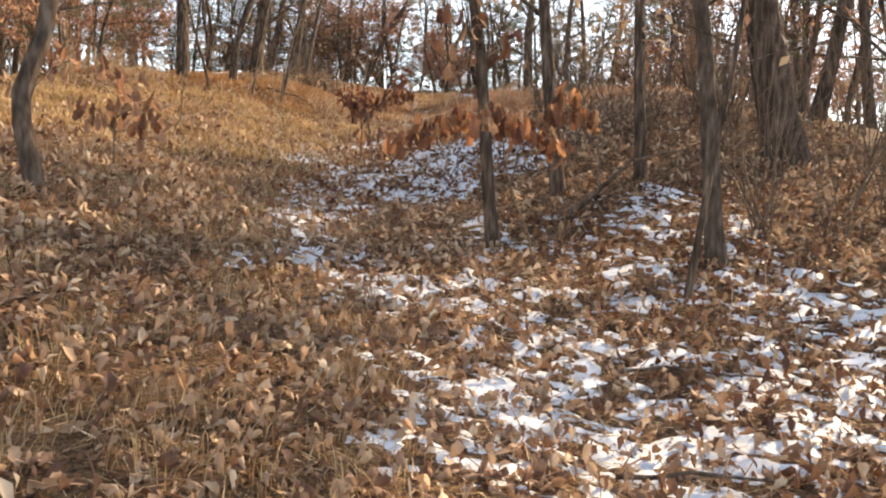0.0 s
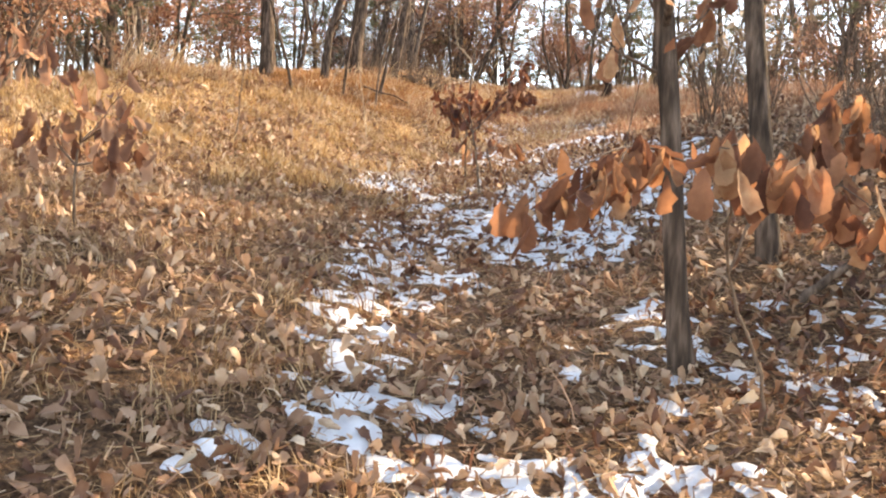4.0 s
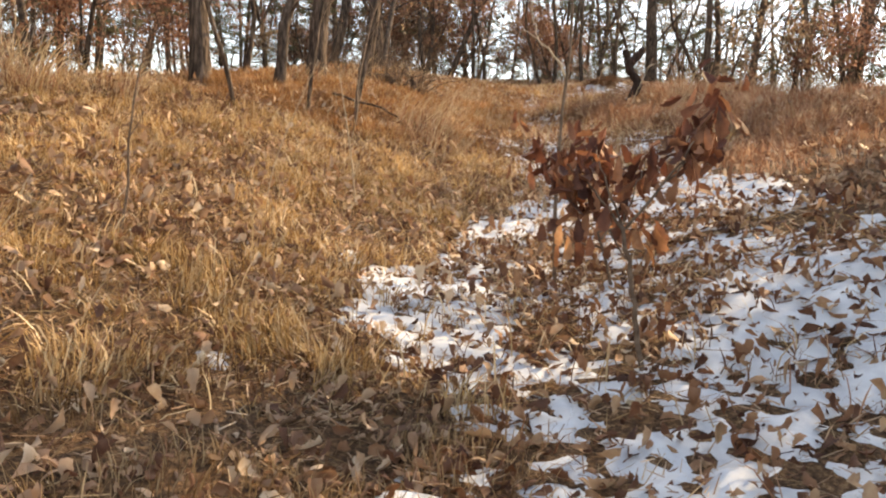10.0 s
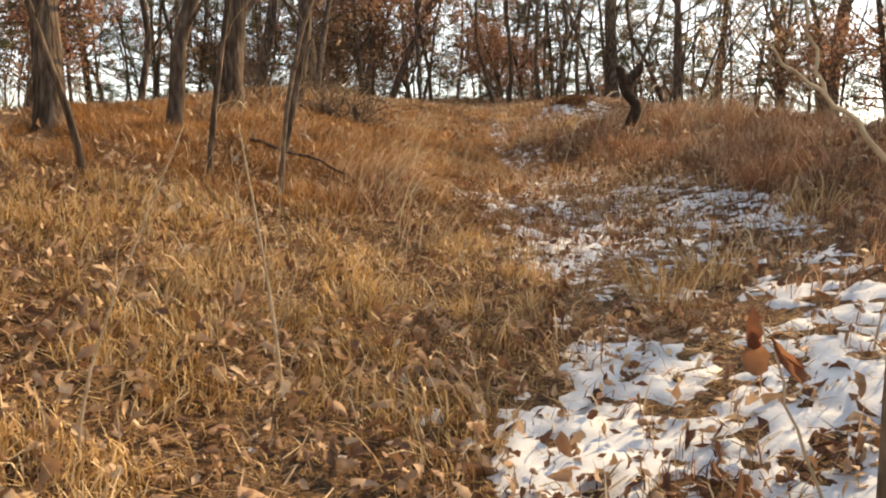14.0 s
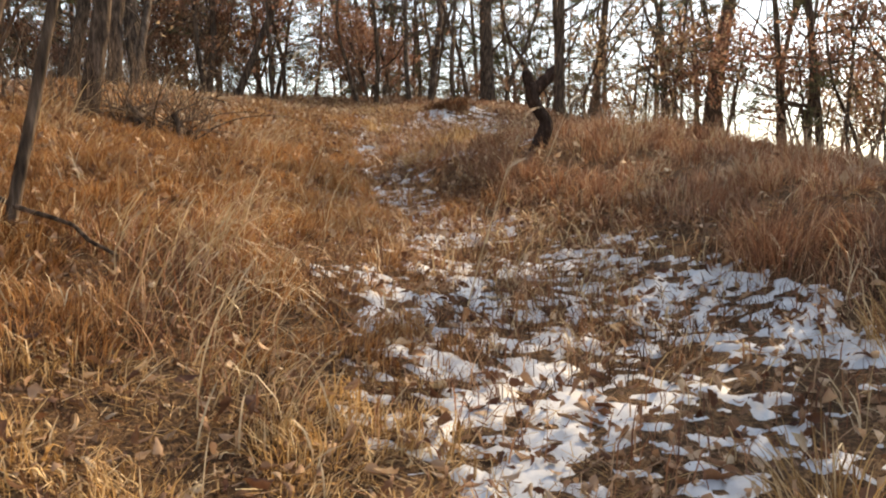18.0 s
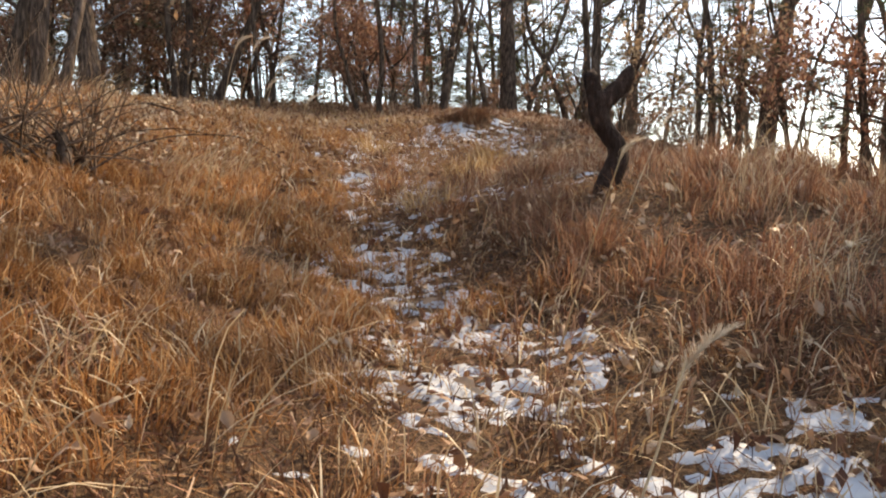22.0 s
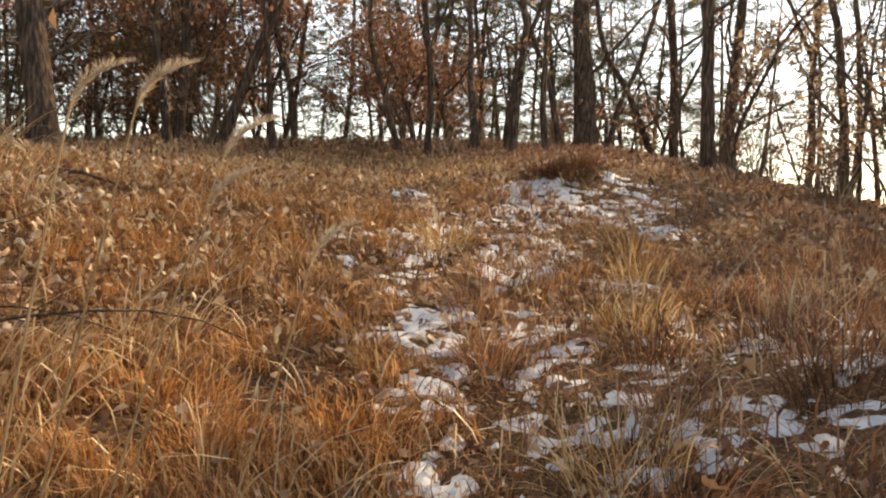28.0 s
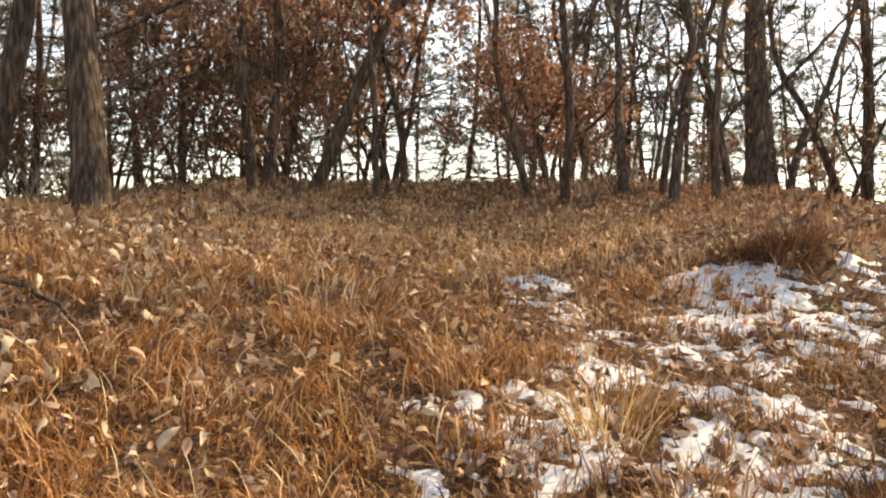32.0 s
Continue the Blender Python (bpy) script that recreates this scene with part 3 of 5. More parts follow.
def make_tree(name, gen, height_m, diam, lean=(0, 0), limbs=12, first=0.3, leaves=150, leaf_mat=None, bark=None, bend=0.025, sides=9,
              leaf_size=0.10, limb_len=0.28, pine=False, up=0.05, split=False, twigs=3, flare=0.28, forks=0, clumps=1.0, sweep=0.0, kink=()):
    """A tree at the origin: an empty with trunk, forks, limbs (or joined branchwork) and crown."""
    root = new(name)
    trunk = Acc()
    n = 40 if kink else 18
    p, r = grow(gen, (0, 0, -0.15), height_m, diam / 2, lean, bend, n, 0.18, sweep)
    if kink:
        p[:, 0] += np.interp(p[:, 2], *zip(*kink))
    r = r * (1 + flare * np.exp(-np.linspace(0, 1, n) * height_m / 0.18))
    trunk.add(*tube(p, r, sides, 0.07, gen))
    trunk.make("trunk", bark or BARK, root)
    leaders = [(p, r)]
    for k in range(forks):
        i0 = int(gen.uniform(0.35, 0.6) * n) if split else int(gen.uniform(0.08, 0.45) * n)
        az = gen.uniform(0, 6.28)
        fp, fr = limb(gen, p[i0], (0.5 * math.cos(az) + lean[0], 0.5 * math.sin(az) + lean[1], 1), height_m * (1 - i0 / n) * gen.uniform(0.7, 1.0), r[i0] * gen.uniform(0.6, 0.85),
                      n, 0.0, bend * 1.2, 0.05)
        one = Acc()
        one.add(*tube(fp, fr, max(5, sides - 2), 0.07, gen))
        one.make("fork", bark or BARK, root)
        leaders.append((fp, fr))
    joined, spots = Acc(), []
    for k in range(limbs):
        one = Acc() if split else joined
        p, r = leaders[k % len(leaders)]
        f = first + (0.97 - first) * (k + gen.uniform(0, 1)) / limbs
        i = f * (n - 1)
        i0 = min(int(i), n - 2)
        at = p[i0] + (p[i0 + 1] - p[i0]) * (i - i0)
        az = gen.uniform(0, 2 * np.pi) if not pine else k * 2.4 + gen.uniform(-0.3, 0.3)
        ln = height_m * limb_len * (1.15 - 0.75 * f) * gen.uniform(0.5, 1.3)
        rise = gen.uniform(0.2, 1.5) if not pine else gen.uniform(-0.1, 0.3)
        lp, lr = limb(gen, at, (math.cos(az), math.sin(az), rise), ln, min(r[i0] * gen.uniform(0.28, 0.5), 0.045), 8, 0.02 if pine else 0.0, 0.11 if pine else 0.21, up)
        one.add(*tube(lp, lr, 5 if split else 4))
        for s in range(twigs):
            j = gen.integers(2, 8)
            dv = lp[j] - lp[j - 1]
            dv = dv / np.linalg.norm(dv) + gen.normal(0, 0.6, 3)
            tp, tr = limb(gen, lp[j], dv, ln * gen.uniform(0.25, 0.65), lr[j] * 0.55 + 0.002, 4, 0.0, 0.28, 0.03)
            one.add(*tube(tp, tr, 3))
            spots += [tp[1], tp[2], tp[3]]
        spots += [lp[4], lp[5], lp[7]]
        if split:
            one.make("limb", bark or BARK, root)
    if not split and limbs:
        tagged(joined.make("branchwork", bark or BARK, root), kind="stuff")
    spots = np.array(spots)
    if leaves and len(spots):
        few = gen.permutation(len(spots))[:max(4, int(len(spots) * clumps))]
        pick = few[gen.integers(0, len(few), leaves)]
        if pine:
            per = 10
            pos = np.repeat(spots[pick] + gen.normal(0, 0.08, (leaves, 3)) * np.array([1.4, 1.4, 0.5]), per, 0)
            m = leaves * per
            rot = rots(gen.uniform(0, 6.28, m), gen.uniform(-0.3, 1.0, m), gen.uniform(0, 6.28, m))
            nv = np.array([[0, 0.042, 0], [0, -0.042, 0], [1, -0.012, 0.1], [1, 0.012, 0.1]])
            crown = scatter("crown", [(nv, np.array([[0, 1, 2, 3]]))], pos, rot, gen.uniform(0.10, 0.19, m), NEEDLE, root)
        else:
            pos = spots[pick] + gen.normal(0, 0.10, (leaves, 3))
            rot = rots(gen.uniform(0, 6.28, leaves), gen.uniform(-1.5, -0.1, leaves), gen.uniform(-0.9, 0.9, leaves))
            crown = scatter("crown", FOLD, pos, rot, leaf_size * gen.uniform(0.6, 1.3, leaves), leaf_mat or RUSTLEAF, root)
        tagged(crown, kind="stuff")
    return root


def set_at(ob, x, y, turn=0.0, size=1.0, sink=0.0):
    ob.matrix_basis = Matrix.LocRotScale((x, y, float(height(x, y)) - sink), Euler((0, 0, turn)), (size, size, size))
    return ob


# x, y, trunk width, lean along x and y
TREES = [
    (-1.79, 2.39, 0.135, 0.016, 0.065),
    (1.56, 2.52, 0.108, -0.14, 0.05),
    (2.59, 3.66, 0.141, -0.076, 0.091),
    (3.49, 3.73, 0.124, 0.008, 0.067),
    (3.07, 1.72, 0.145, -0.088, 0.094),
    (2.49, 1.25, 0.054, 0.169, 0.022),
    (5.46, 4.04, 0.43, -0.246, 0.138),
    (7.01, 5.62, 0.209, 0.207, 0.011),
    (10.06, 7.91, 0.209, -0.039, 0.080),
    (-1.20, 14.58, 0.255, 0.003, 0.077),
    (-4.77, 10.41, 0.191, 0.018, 0.077),
    (-3.73, 16.15, 0.142, -0.027, 0.076),
    (-0.23, 15.54, 0.169, 0.068, 0.051),
    (0.41, 17.69, 0.353, 0.088, 0.045),
    (1.37, 19.53, 0.220, 0.129, 0.034),
    (-0.84, 19.11, 0.104, 0.075, 0.049),
    (13.50, 28.58, 0.261, 0.049, 0.057),
    (10.13, 29.59, 0.147, -0.044, 0.084),
]
TREES += [
    (10.71, 29.42, 0.130, 0.075, 0.049),
    (1.27, 30.47, 0.343, 0.249, -0.013),
    (2.88, 29.0, 0.42, -0.053, 0.047),
    (4.83, 31.82, 0.194, 0.094, 0.018),
    (5.43, 31.70, 0.212, 0.302, -0.024),
    (4.60, 31.35, 0.153, -0.026, 0.042),
    (6.38, 31.50, 0.115, 0.099, 0.017),
    (6.96, 32.41, 0.123, 0.048, 0.027),
    (6.95, 33.44, 0.122, -0.076, 0.052),
    (8.92, 30.48, 0.136, -0.009, 0.038),
    (10.02, 30.78, 0.150, -0.093, 0.055),
    (10.55, 30.67, 0.123, 0.090, 0.019),
    (12.15, 31.37, 0.133, -0.134, 0.063),
    (13.18, 32.18, 0.468, 0.058, 0.025),
    (13.73, 32.07, 0.142, 0.159, 0.005),
    (16.35, 33.61, 0.185, -0.220, 0.081),
    (8.63, 31.05, 0.106, -0.160, 0.069),
    (2.03, 24.90, 0.256, 0.119, 0.003),
]
TREES += [
    (2.32, 24.79, 0.159, 0.094, 0.012),
    (16.56, 33.52, 0.269, -0.011, 0.050),
    (17.72, 33.09, 0.328, 0.112, 0.006),
    (19.79, 32.36, 0.209, 0.006, 0.044),
    (22.24, 33.62, 0.195, 0.056, 0.026),
    (19.04, 29.03, 0.554, 0.149, -0.000),
    (17.78, 29.58, 0.228, 0.053, 0.040),
    (21.07, 28.18, 0.212, 0.029, 0.050),
    (20.26, 26.34, 0.209, 0.002, 0.061),
]
for k, (x, y, diam, lx, ly) in enumerate(TREES):
    gen = np.random.default_rng(100 + k)
    thick = diam > 0.24
    t = make_tree("oak_tree", gen, min(11.0, 4.5 + diam * 26), diam, (lx, ly), limbs=14 if diam > 0.1 else 10, first=0.22 if k < 12 else 0.11, leaves=(80, 420, 260)[k % 3],
                  bark=BARK if thick or k % 4 else BARK2, bend=0.02 if k < 9 else 0.03 if thick else 0.085, sides=12 if thick else 9, split=True, limb_len=0.26, leaf_size=0.10,
                  forks=0 if thick or k < 9 else (1, 0, 1, 2)[k % 4], twigs=4, clumps=0.5, leaf_mat=(RUSTLEAF, RUSTLEAF, TANLEAF)[k % 3], sweep=0.0 if thick or k < 9 else 0.05,
                  kink=((0.1, 0), (0.45, -0.10), (0.62, -0.14), (0.8, -0.10), (1.1, -0.02), (1.6, 0.0)) if k == 0 else ())
    set_at(t, x, y)
    size = "thick" if thick else ("slender" if diam < 0.15 else "medium")
    tagged(t, f"{size} oak tree with furrowed dark bark and few withered leaves", "tree", "oak trees of the wood")

# the rest of the wood: a few trees and bushes, copied
LEAFY, BARE, PINES, BUSHES = [], [], [], []
for k in range(8):
    gen = np.random.default_rng(300 + k)
    LEAFY.append(make_tree("oak_tree", gen, gen.uniform(5.0, 8.5), gen.uniform(0.06, 0.14), (gen.uniform(-0.25, 0.25), gen.uniform(-0.25, 0.25)),
                           limbs=20, first=0.10, leaves=(900, 2200, 1400, 600)[k % 4], bend=0.10, bark=(BARK, BARK2)[k % 2], sides=7,
                           leaf_size=0.105, limb_len=0.27, leaf_mat=(RUSTLEAF, REDLEAF, TANLEAF, REDLEAF)[k % 4], forks=k % 3, twigs=3, clumps=0.45, sweep=0.10))
    tagged(LEAFY[-1], "slender crooked oak tree holding rust-brown withered leaves", "tree", "oak trees of the wood")
for k in range(7):
    gen = np.random.default_rng(350 + k)
    BARE.append(make_tree("oak_tree", gen, gen.uniform(5.5, 9.0), gen.uniform(0.05, 0.15), (gen.uniform(-0.2, 0.2), gen.uniform(-0.2, 0.2)),
                          limbs=18, first=0.14, leaves=(0, 120, 40)[k % 3], bend=0.10, bark=(BARK2, BARK)[k % 2], sides=7,
                          leaf_size=0.10, limb_len=0.28, leaf_mat=RUSTLEAF, forks=(1, 2, 1, 0)[k % 4], twigs=4, clumps=0.3, sweep=0.11))
    tagged(BARE[-1], "slender crooked oak tree with forked stem, almost bare", "tree", "oak trees of the wood")
for k in range(3):
    gen = np.random.default_rng(400 + k)
    PINES.append(make_tree("pine_tree", gen, 8.5 + k, 0.17, (0.05, 0.03), limbs=24, first=0.14, leaves=1000, pine=True, bend=0.035, limb_len=0.27, up=0.02, clumps=0.7))
    tagged(PINES[-1], "olive-green pine tree with dark trunk and sparse flat boughs", "tree", "pine trees of the wood")
LOW = []
for k in range(5):
    gen = np.random.default_rng(470 + k)
    LOW.append(make_tree("oak_tree", gen, (3.6, 2.8, 4.2, 3.2, 2.4)[k], gen.uniform(0.035, 0.06), (gen.uniform(-0.2, 0.2), gen.uniform(-0.2, 0.2)), limbs=18, first=0.16,
                         leaves=(1500, 1100, 1350, 900, 1000)[k], bend=0.10, bark=TWIG, sides=6, leaf_size=0.105, limb_len=0.42, leaf_mat=(RUSTLEAF, REDLEAF, REDLEAF, TANLEAF, RUSTLEAF)[k],
                         forks=2, twigs=4, clumps=0.5, up=0.0, sweep=0.10))
    tagged(LOW[-1], "low young oak tree dense with rust-brown withered leaves", "tree", "young oaks of the wood")
# crown thick enough to block the sun; stands only where shade is wanted
gen = np.random.default_rng(440)
SHADE_OAK = make_tree("oak_tree", gen, 8.5, 0.16, (0.03, 0.02), limbs=34, first=0.2, leaves=2300, bend=0.05, sides=8, leaf_size=0.15, limb_len=0.30, twigs=5, forks=1)
tagged(SHADE_OAK, "broad oak tree thick with withered brown leaves, added to cast shade", "tree", "oak trees of the wood")


def make_bush(gen, tall, stems, leaves, mat, leaf_mat, leaf_size=0.11, thick=0.008):
    root = new("bush")
    spots = []
    for _ in range(stems):
        one = Acc()
        az, rise = gen.uniform(0, 6.28), gen.uniform(1.0, 3.5)
        ln = tall * gen.uniform(0.6, 1.1)
        lp, lr = limb(gen, (gen.normal(0, 0.06), gen.normal(0, 0.06), -0.05), (math.cos(az), math.sin(az), rise), ln, thick * gen.uniform(0.7, 1.3), 8, 0, 0.10, 0.04)
        one.add(*tube(lp, lr, 4))
        for _ in range(5):
            j = gen.integers(2, 8)
            dv = lp[j] - lp[j - 1]
            tp, tr = limb(gen, lp[j], dv / np.linalg.norm(dv) + gen.normal(0, 0.55, 3), ln * gen.uniform(0.15, 0.4), lr[j] * 0.6 + 0.001, 4, 0, 0.22, 0.03)
            one.add(*tube(tp, tr, 3))
            spots += [tp[2], tp[3]]
        one.make("stem", mat, root)
    if leaves:
        spots = np.array(spots)
        pos = spots[gen.integers(0, len(spots), leaves)] + gen.normal(0, 0.03, (leaves, 3))
        rot = rots(gen.uniform(0, 6.28, leaves), gen.uniform(-1.5, -0.3, leaves), gen.uniform(-0.8, 0.8, leaves))
        tagged(scatter("foliage", FOLD, pos, rot, leaf_size * gen.uniform(0.7, 1.3, leaves), leaf_mat, root), kind="stuff")
    return root


for k in range(8):
    gen = np.random.default_rng(500 + k)
    leafy = k % 4 == 0
    BUSHES.append(make_bush(gen, (2.2, 2.9, 1.5, 1.1)[k % 4], 8, 200 if leafy else 0, (TWIG, TWIG, TWIG, PALETWIG)[k % 4], RUSTLEAF, 0.10, 0.011))
    tagged(BUSHES[-1], "low oak bush with withered rust-brown leaves" if leafy else "bare brush of thin crooked stems", "bush", "bushes of the wood")


def clear(x, y, gap=0.5):
    """Whether a spot is off the walk, the open slope and the trees that are placed by hand."""
    if -4.5 < y < 6 and -4 < x < 4.6:
        return False
    if 6 <= y < 30.5:
        left = np.interp(y, [6, 10, 14, 18, 22, 26, 30.5], [-3.6, -3.4, -2.6, -1.2, 0.2, 0.6, 1.5])
        right = np.interp(y, [6, 10, 14, 18, 22, 26, 30.5], [4.6, 6.5, 9.5, 12.5, 13, 13.5, 14.5])
        if left < x < right:
            return False
    if y > 30 and abs(x - 7.9 - 0.27 * (y - 32)) < 0.75:
        return False
    return all((x - a) ** 2 + (y - b) ** 2 > gap for a, b, *_ in TREES)


def used_up(ob):
    """Whether this first one already stands somewhere."""
    return ob.location.length > 0.01


def plant(protos, areas, gen, gap, sizes):
    """Copies of the protos over the areas; each proto itself takes the first spots."""
    spots = []
    for x0, x1, y0, y1, count in areas:
        made = 0
        for _ in range(count * 6):
            x, y = gen.uniform(x0, x1), gen.uniform(y0, y1)
            if made < count and clear(x, y) and all((x - a) ** 2 + (y - b) ** 2 > gap for a, b in spots):
                spots.append((x, y))
                made += 1
    order = gen.permutation(len(spots))
    for k, i in enumerate(order):
        ob = protos[k] if k < len(protos) and not used_up(protos[k]) else copy_thing(protos[gen.integers(0, len(protos))], Matrix.Identity(4))
        set_at(ob, *spots[i], gen.uniform(0, 6.28), gen.uniform(*sizes))


plant(LEAFY, [(-10, -3, 6, 34, 22), (-3, 5, 31, 40, 4), (5, 9.5, 32, 38, 3), (10, 22, 34, 42, 3), (5, 12, -4, 9, 4), (12, 22, 0, 31, 6), (-10, -4.2, -8, 6, 6)],
      np.random.default_rng(55), 0.5, (0.75, 1.2))
plant(BARE, [(-10, -3, 6, 34, 20), (-3, 9.5, 31, 38, 12), (9.5, 20, 31, 38, 11), (5, 12, -4, 9, 8), (13, 22, 12, 31, 10), (-10, -4.2, -8, 6, 3)],
      np.random.default_rng(58), 0.4, (0.75, 1.25))
plant(LOW, [(-8, -3, 8, 30, 14), (-3, 6.5, 31.5, 37, 9), (7.5, 10.5, 31.8, 35, 6), (14, 20, 32.5, 38, 5), (13, 20, 14, 30, 6), (6, 13, 0, 10, 5), (-9, -4.4, -5, 6, 8)],
      np.random.default_rng(59), 0.5, (0.7, 1.2))
plant(LOW[:3], [(-5.5, -1.4, 13, 26, 5)], np.random.default_rng(63), 0.4, (0.8, 1.3))
plant(PINES, [(-4, 6, 36, 46, 14), (5, 12, 38, 48, 9), (11, 25, 35, 47, 22), (13, 26, 8, 30, 5), (-14, -4, 12, 36, 26), (-4, 2, 31, 40, 6), (-14, 20, -22, -10, 4)], np.random.default_rng(56), 2.0, (0.7, 1.15))
for k, (x, y, sz) in enumerate(((9.9, 39.9, 1.0), (15.5, 40.8, 1.1), (17.5, 38.4, 0.9), (2.4, 38.3, 1.0), (-1.5, 35.0, 0.9), (19.5, 38.5, 0.9), (21.0, 35.5, 0.85), (20.5, 31.0, 0.8))):
    set_at(copy_thing(PINES[k % 3], Matrix.Identity(4)), x, y, k * 1.1, sz)
for k, (x, y, sz) in enumerate(((4.6, 32.6, 1.0), (5.4, 34.0, 1.1), (6.3, 33.0, 1.0), (6.0, 35.5, 1.3), (4.0, 34.8, 1.2), (7.0, 36.0, 1.3), (3.4, 33.2, 1.0), (9.8, 34.2, 1.0), (9.0, 31.2, 0.62), (9.4, 32.9, 0.66), (10.4, 32.5, 0.6), (5.9, 33.4, 0.66), (3.0, 32.2, 0.6), (1.2, 31.6, 0.6))):
    set_at(copy_thing(LOW[(0, 1, 2)[k % 3]], Matrix.Identity(4)), x, y, k * 1.7, sz * 1.15)
# added to the right, mostly out of view, to shade the middle snow
for k, (x, y, sz) in enumerate(((10.4, 15.4, 0.7), (11.4, 16.7, 0.75), (12.6, 17.6, 0.8))):
    set_at(SHADE_OAK if k == 0 else copy_thing(SHADE_OAK, Matrix.Identity(4)), x, y, k * 1.3, sz)
# more trees added at the right edge to throw shade on the lower path
for k, (x, y, sz) in enumerate(((8.6, 7.9, 0.85), (9.8, 9.4, 0.9), (10.8, 10.5, 0.9), (11.8, 10.6, 0.9))):
    set_at(copy_thing((PINES[k % 3], SHADE_OAK)[k % 2], Matrix.Identity(4)), x, y, k * 1.9, sz)
# trees added beyond the right edge of view to darken the upper slope
for k, (x, y, sz) in enumerate((
                                (15.6, 21.0, 1.2), (16.4, 22.6, 1.2), (17.4, 20.4, 1.25), (17.0, 24.2, 1.2))):
    set_at(copy_thing(PINES[k % 3] if k % 2 else LEAFY[(1, 2, 5)[k % 3]], Matrix.Identity(4)), x, y, k * 1.3, sz)
for k in range(38):
    gen = np.random.default_rng(620 + k)
    ob = copy_thing(BUSHES[(1, 2, 5, 6)[k % 4]], Matrix.Identity(4))
    set_at(ob, gen.uniform(3.6, 7.5), gen.uniform(1.6, 8.0), gen.uniform(0, 6.28), gen.uniform(0.4, 0.9))
for k in range(18):
    gen = np.random.default_rng(710 + k)
    set_at(copy_thing(BUSHES[(1, 2, 4, 6)[k % 4]], Matrix.Identity(4)), gen.uniform(12.5, 19), gen.uniform(26, 31), gen.uniform(0, 6.28), gen.uniform(0.5, 0.95))
for k in range(24):
    gen = np.random.default_rng(660 + k)
    set_at(copy_thing(BUSHES[(3, 7, 2, 6)[k % 4]], Matrix.Identity(4)), gen.uniform(-3, 7) if k % 2 else gen.uniform(9, 13), gen.uniform(29.9, 32.2), gen.uniform(0, 6.28),
           gen.uniform(0.35, 0.8))
for k in range(9):
    gen = np.random.default_rng(740 + k)
    set_at(copy_thing(BUSHES[(2, 6, 3)[k % 3]], Matrix.Identity(4)), gen.uniform(11.6, 14.2), gen.uniform(22.5, 28), gen.uniform(0, 6.28), gen.uniform(0.35, 0.6))
plant(LOW[1:4], [(14, 22, 20, 31, 12)], np.random.default_rng(64), 0.6, (0.8, 1.4))
plant(BARE[:5], [(14, 23, 20, 32, 12)], np.random.default_rng(65), 0.5, (0.7, 1.1))
plant(BUSHES, [(-9, -2.5, 6, 30, 34), (-2, 9, 30.6, 34, 18), (9, 20, 30.0, 36, 18), (4.6, 15, -3, 28, 36), (-9, -4, -6, 6, 8)], np.random.default_rng(57), 0.25, (0.6, 1.15))


# ---- ground cover ----
def walk_x(y):
    return np.interp(y, [-6, -3.7, 0.6, 6, 9, 12.5, 15, 19.3, 28], [-0.7, -0.6, 0.1, 0.1, 0.9, 2.4, 3.1, 4.5, 7.0])


def sprinkle(gen, count, x0, x1, y0, y1, share):
    """Random spots with a given share kept."""
    x, y = gen.uniform(x0, x1, count), gen.uniform(y0, y1, count)
    k = gen.uniform(0, 1, count) < share(x, y)
    return x[k], y[k]


def lay_leaves(name, gen, x, y, shapes, lo, hi, mat, lift=0.012, flat=0.7, caught=0.03):
    n = len(x)
    z = height(x, y) + np.clip(snow_depth(x, y), 0, 0.016) * (snow_share(x, y) > 0.02) + lift + gen.uniform(0, 1, n) ** 2 * caught
    rot = rots(gen.uniform(0, 6.28, n), gen.normal(0, flat, n), gen.normal(0, flat * 1.3, n) + np.pi * gen.integers(0, 2, n))
    return scatter(name, shapes, np.stack([x, y, z], -1), rot, gen.uniform(lo, hi, n), mat)


def in_snow(x, y):
    return snow_depth(x, y) * (snow_share(x, y) > 0.02) > 0.0


gen = np.random.default_rng(21)


def litter_share(x, y):
    c, w = np.interp(y, BAND_Y, BAND_X), np.interp(y, BAND_Y, BAND_W)
    slope = (x < c - 0.75 * w) & (y > 6.2 + 0.5 * np.sin(x * 2))
    s = np.where(slope, 0.3, 0.9)
    s = np.where((y > 9), np.where(slope, 0.30, 0.55), s)
    s = np.where((y > 12.5), np.interp(y, [12.5, 14, 20, 22, 30], [0.3, 0.16, 0.22, 0.5, 0.8]), s)
    s = s * (0.45 + 1.1 * fbm(x, y, 0.8, 71, 2))
    return np.where(in_snow(x, y), s * np.interp(y, [4.4, 4.6, 6.0, 7.5, 17, 19], [0.5, 0.65, 0.6, 0.34, 0.34, 0.2]), s)


lx, ly = sprinkle(gen, 72000, -5.5, 7, -5, 9, litter_share)
near = (np.abs(lx - walk_x(ly) - 0.3) < 1.2)
wet = (snow_share(lx, ly) > 0.15) & (~near | (ly > 2.8))
close = wet & near
tagged(lay_leaves("leaf_litter", gen, lx[close], ly[close], FINE, 0.04, 0.10, WETLEAF), "damp dark oak leaves lying on snow near the path", "leaves", kind="stuff")
wet &= ~near
near &= ~close
tagged(lay_leaves("leaf_litter", gen, lx[near], ly[near], FINE, 0.035, 0.10, LITTER), "thick litter of curled brown oak leaves on the ground", "leaves", kind="stuff")
tagged(lay_leaves("leaf_litter", gen, lx[wet], ly[wet], ROUGH, 0.05, 0.11, WETLEAF), "damp dark oak leaves lying on snow", "leaves", kind="stuff")
near |= wet | close
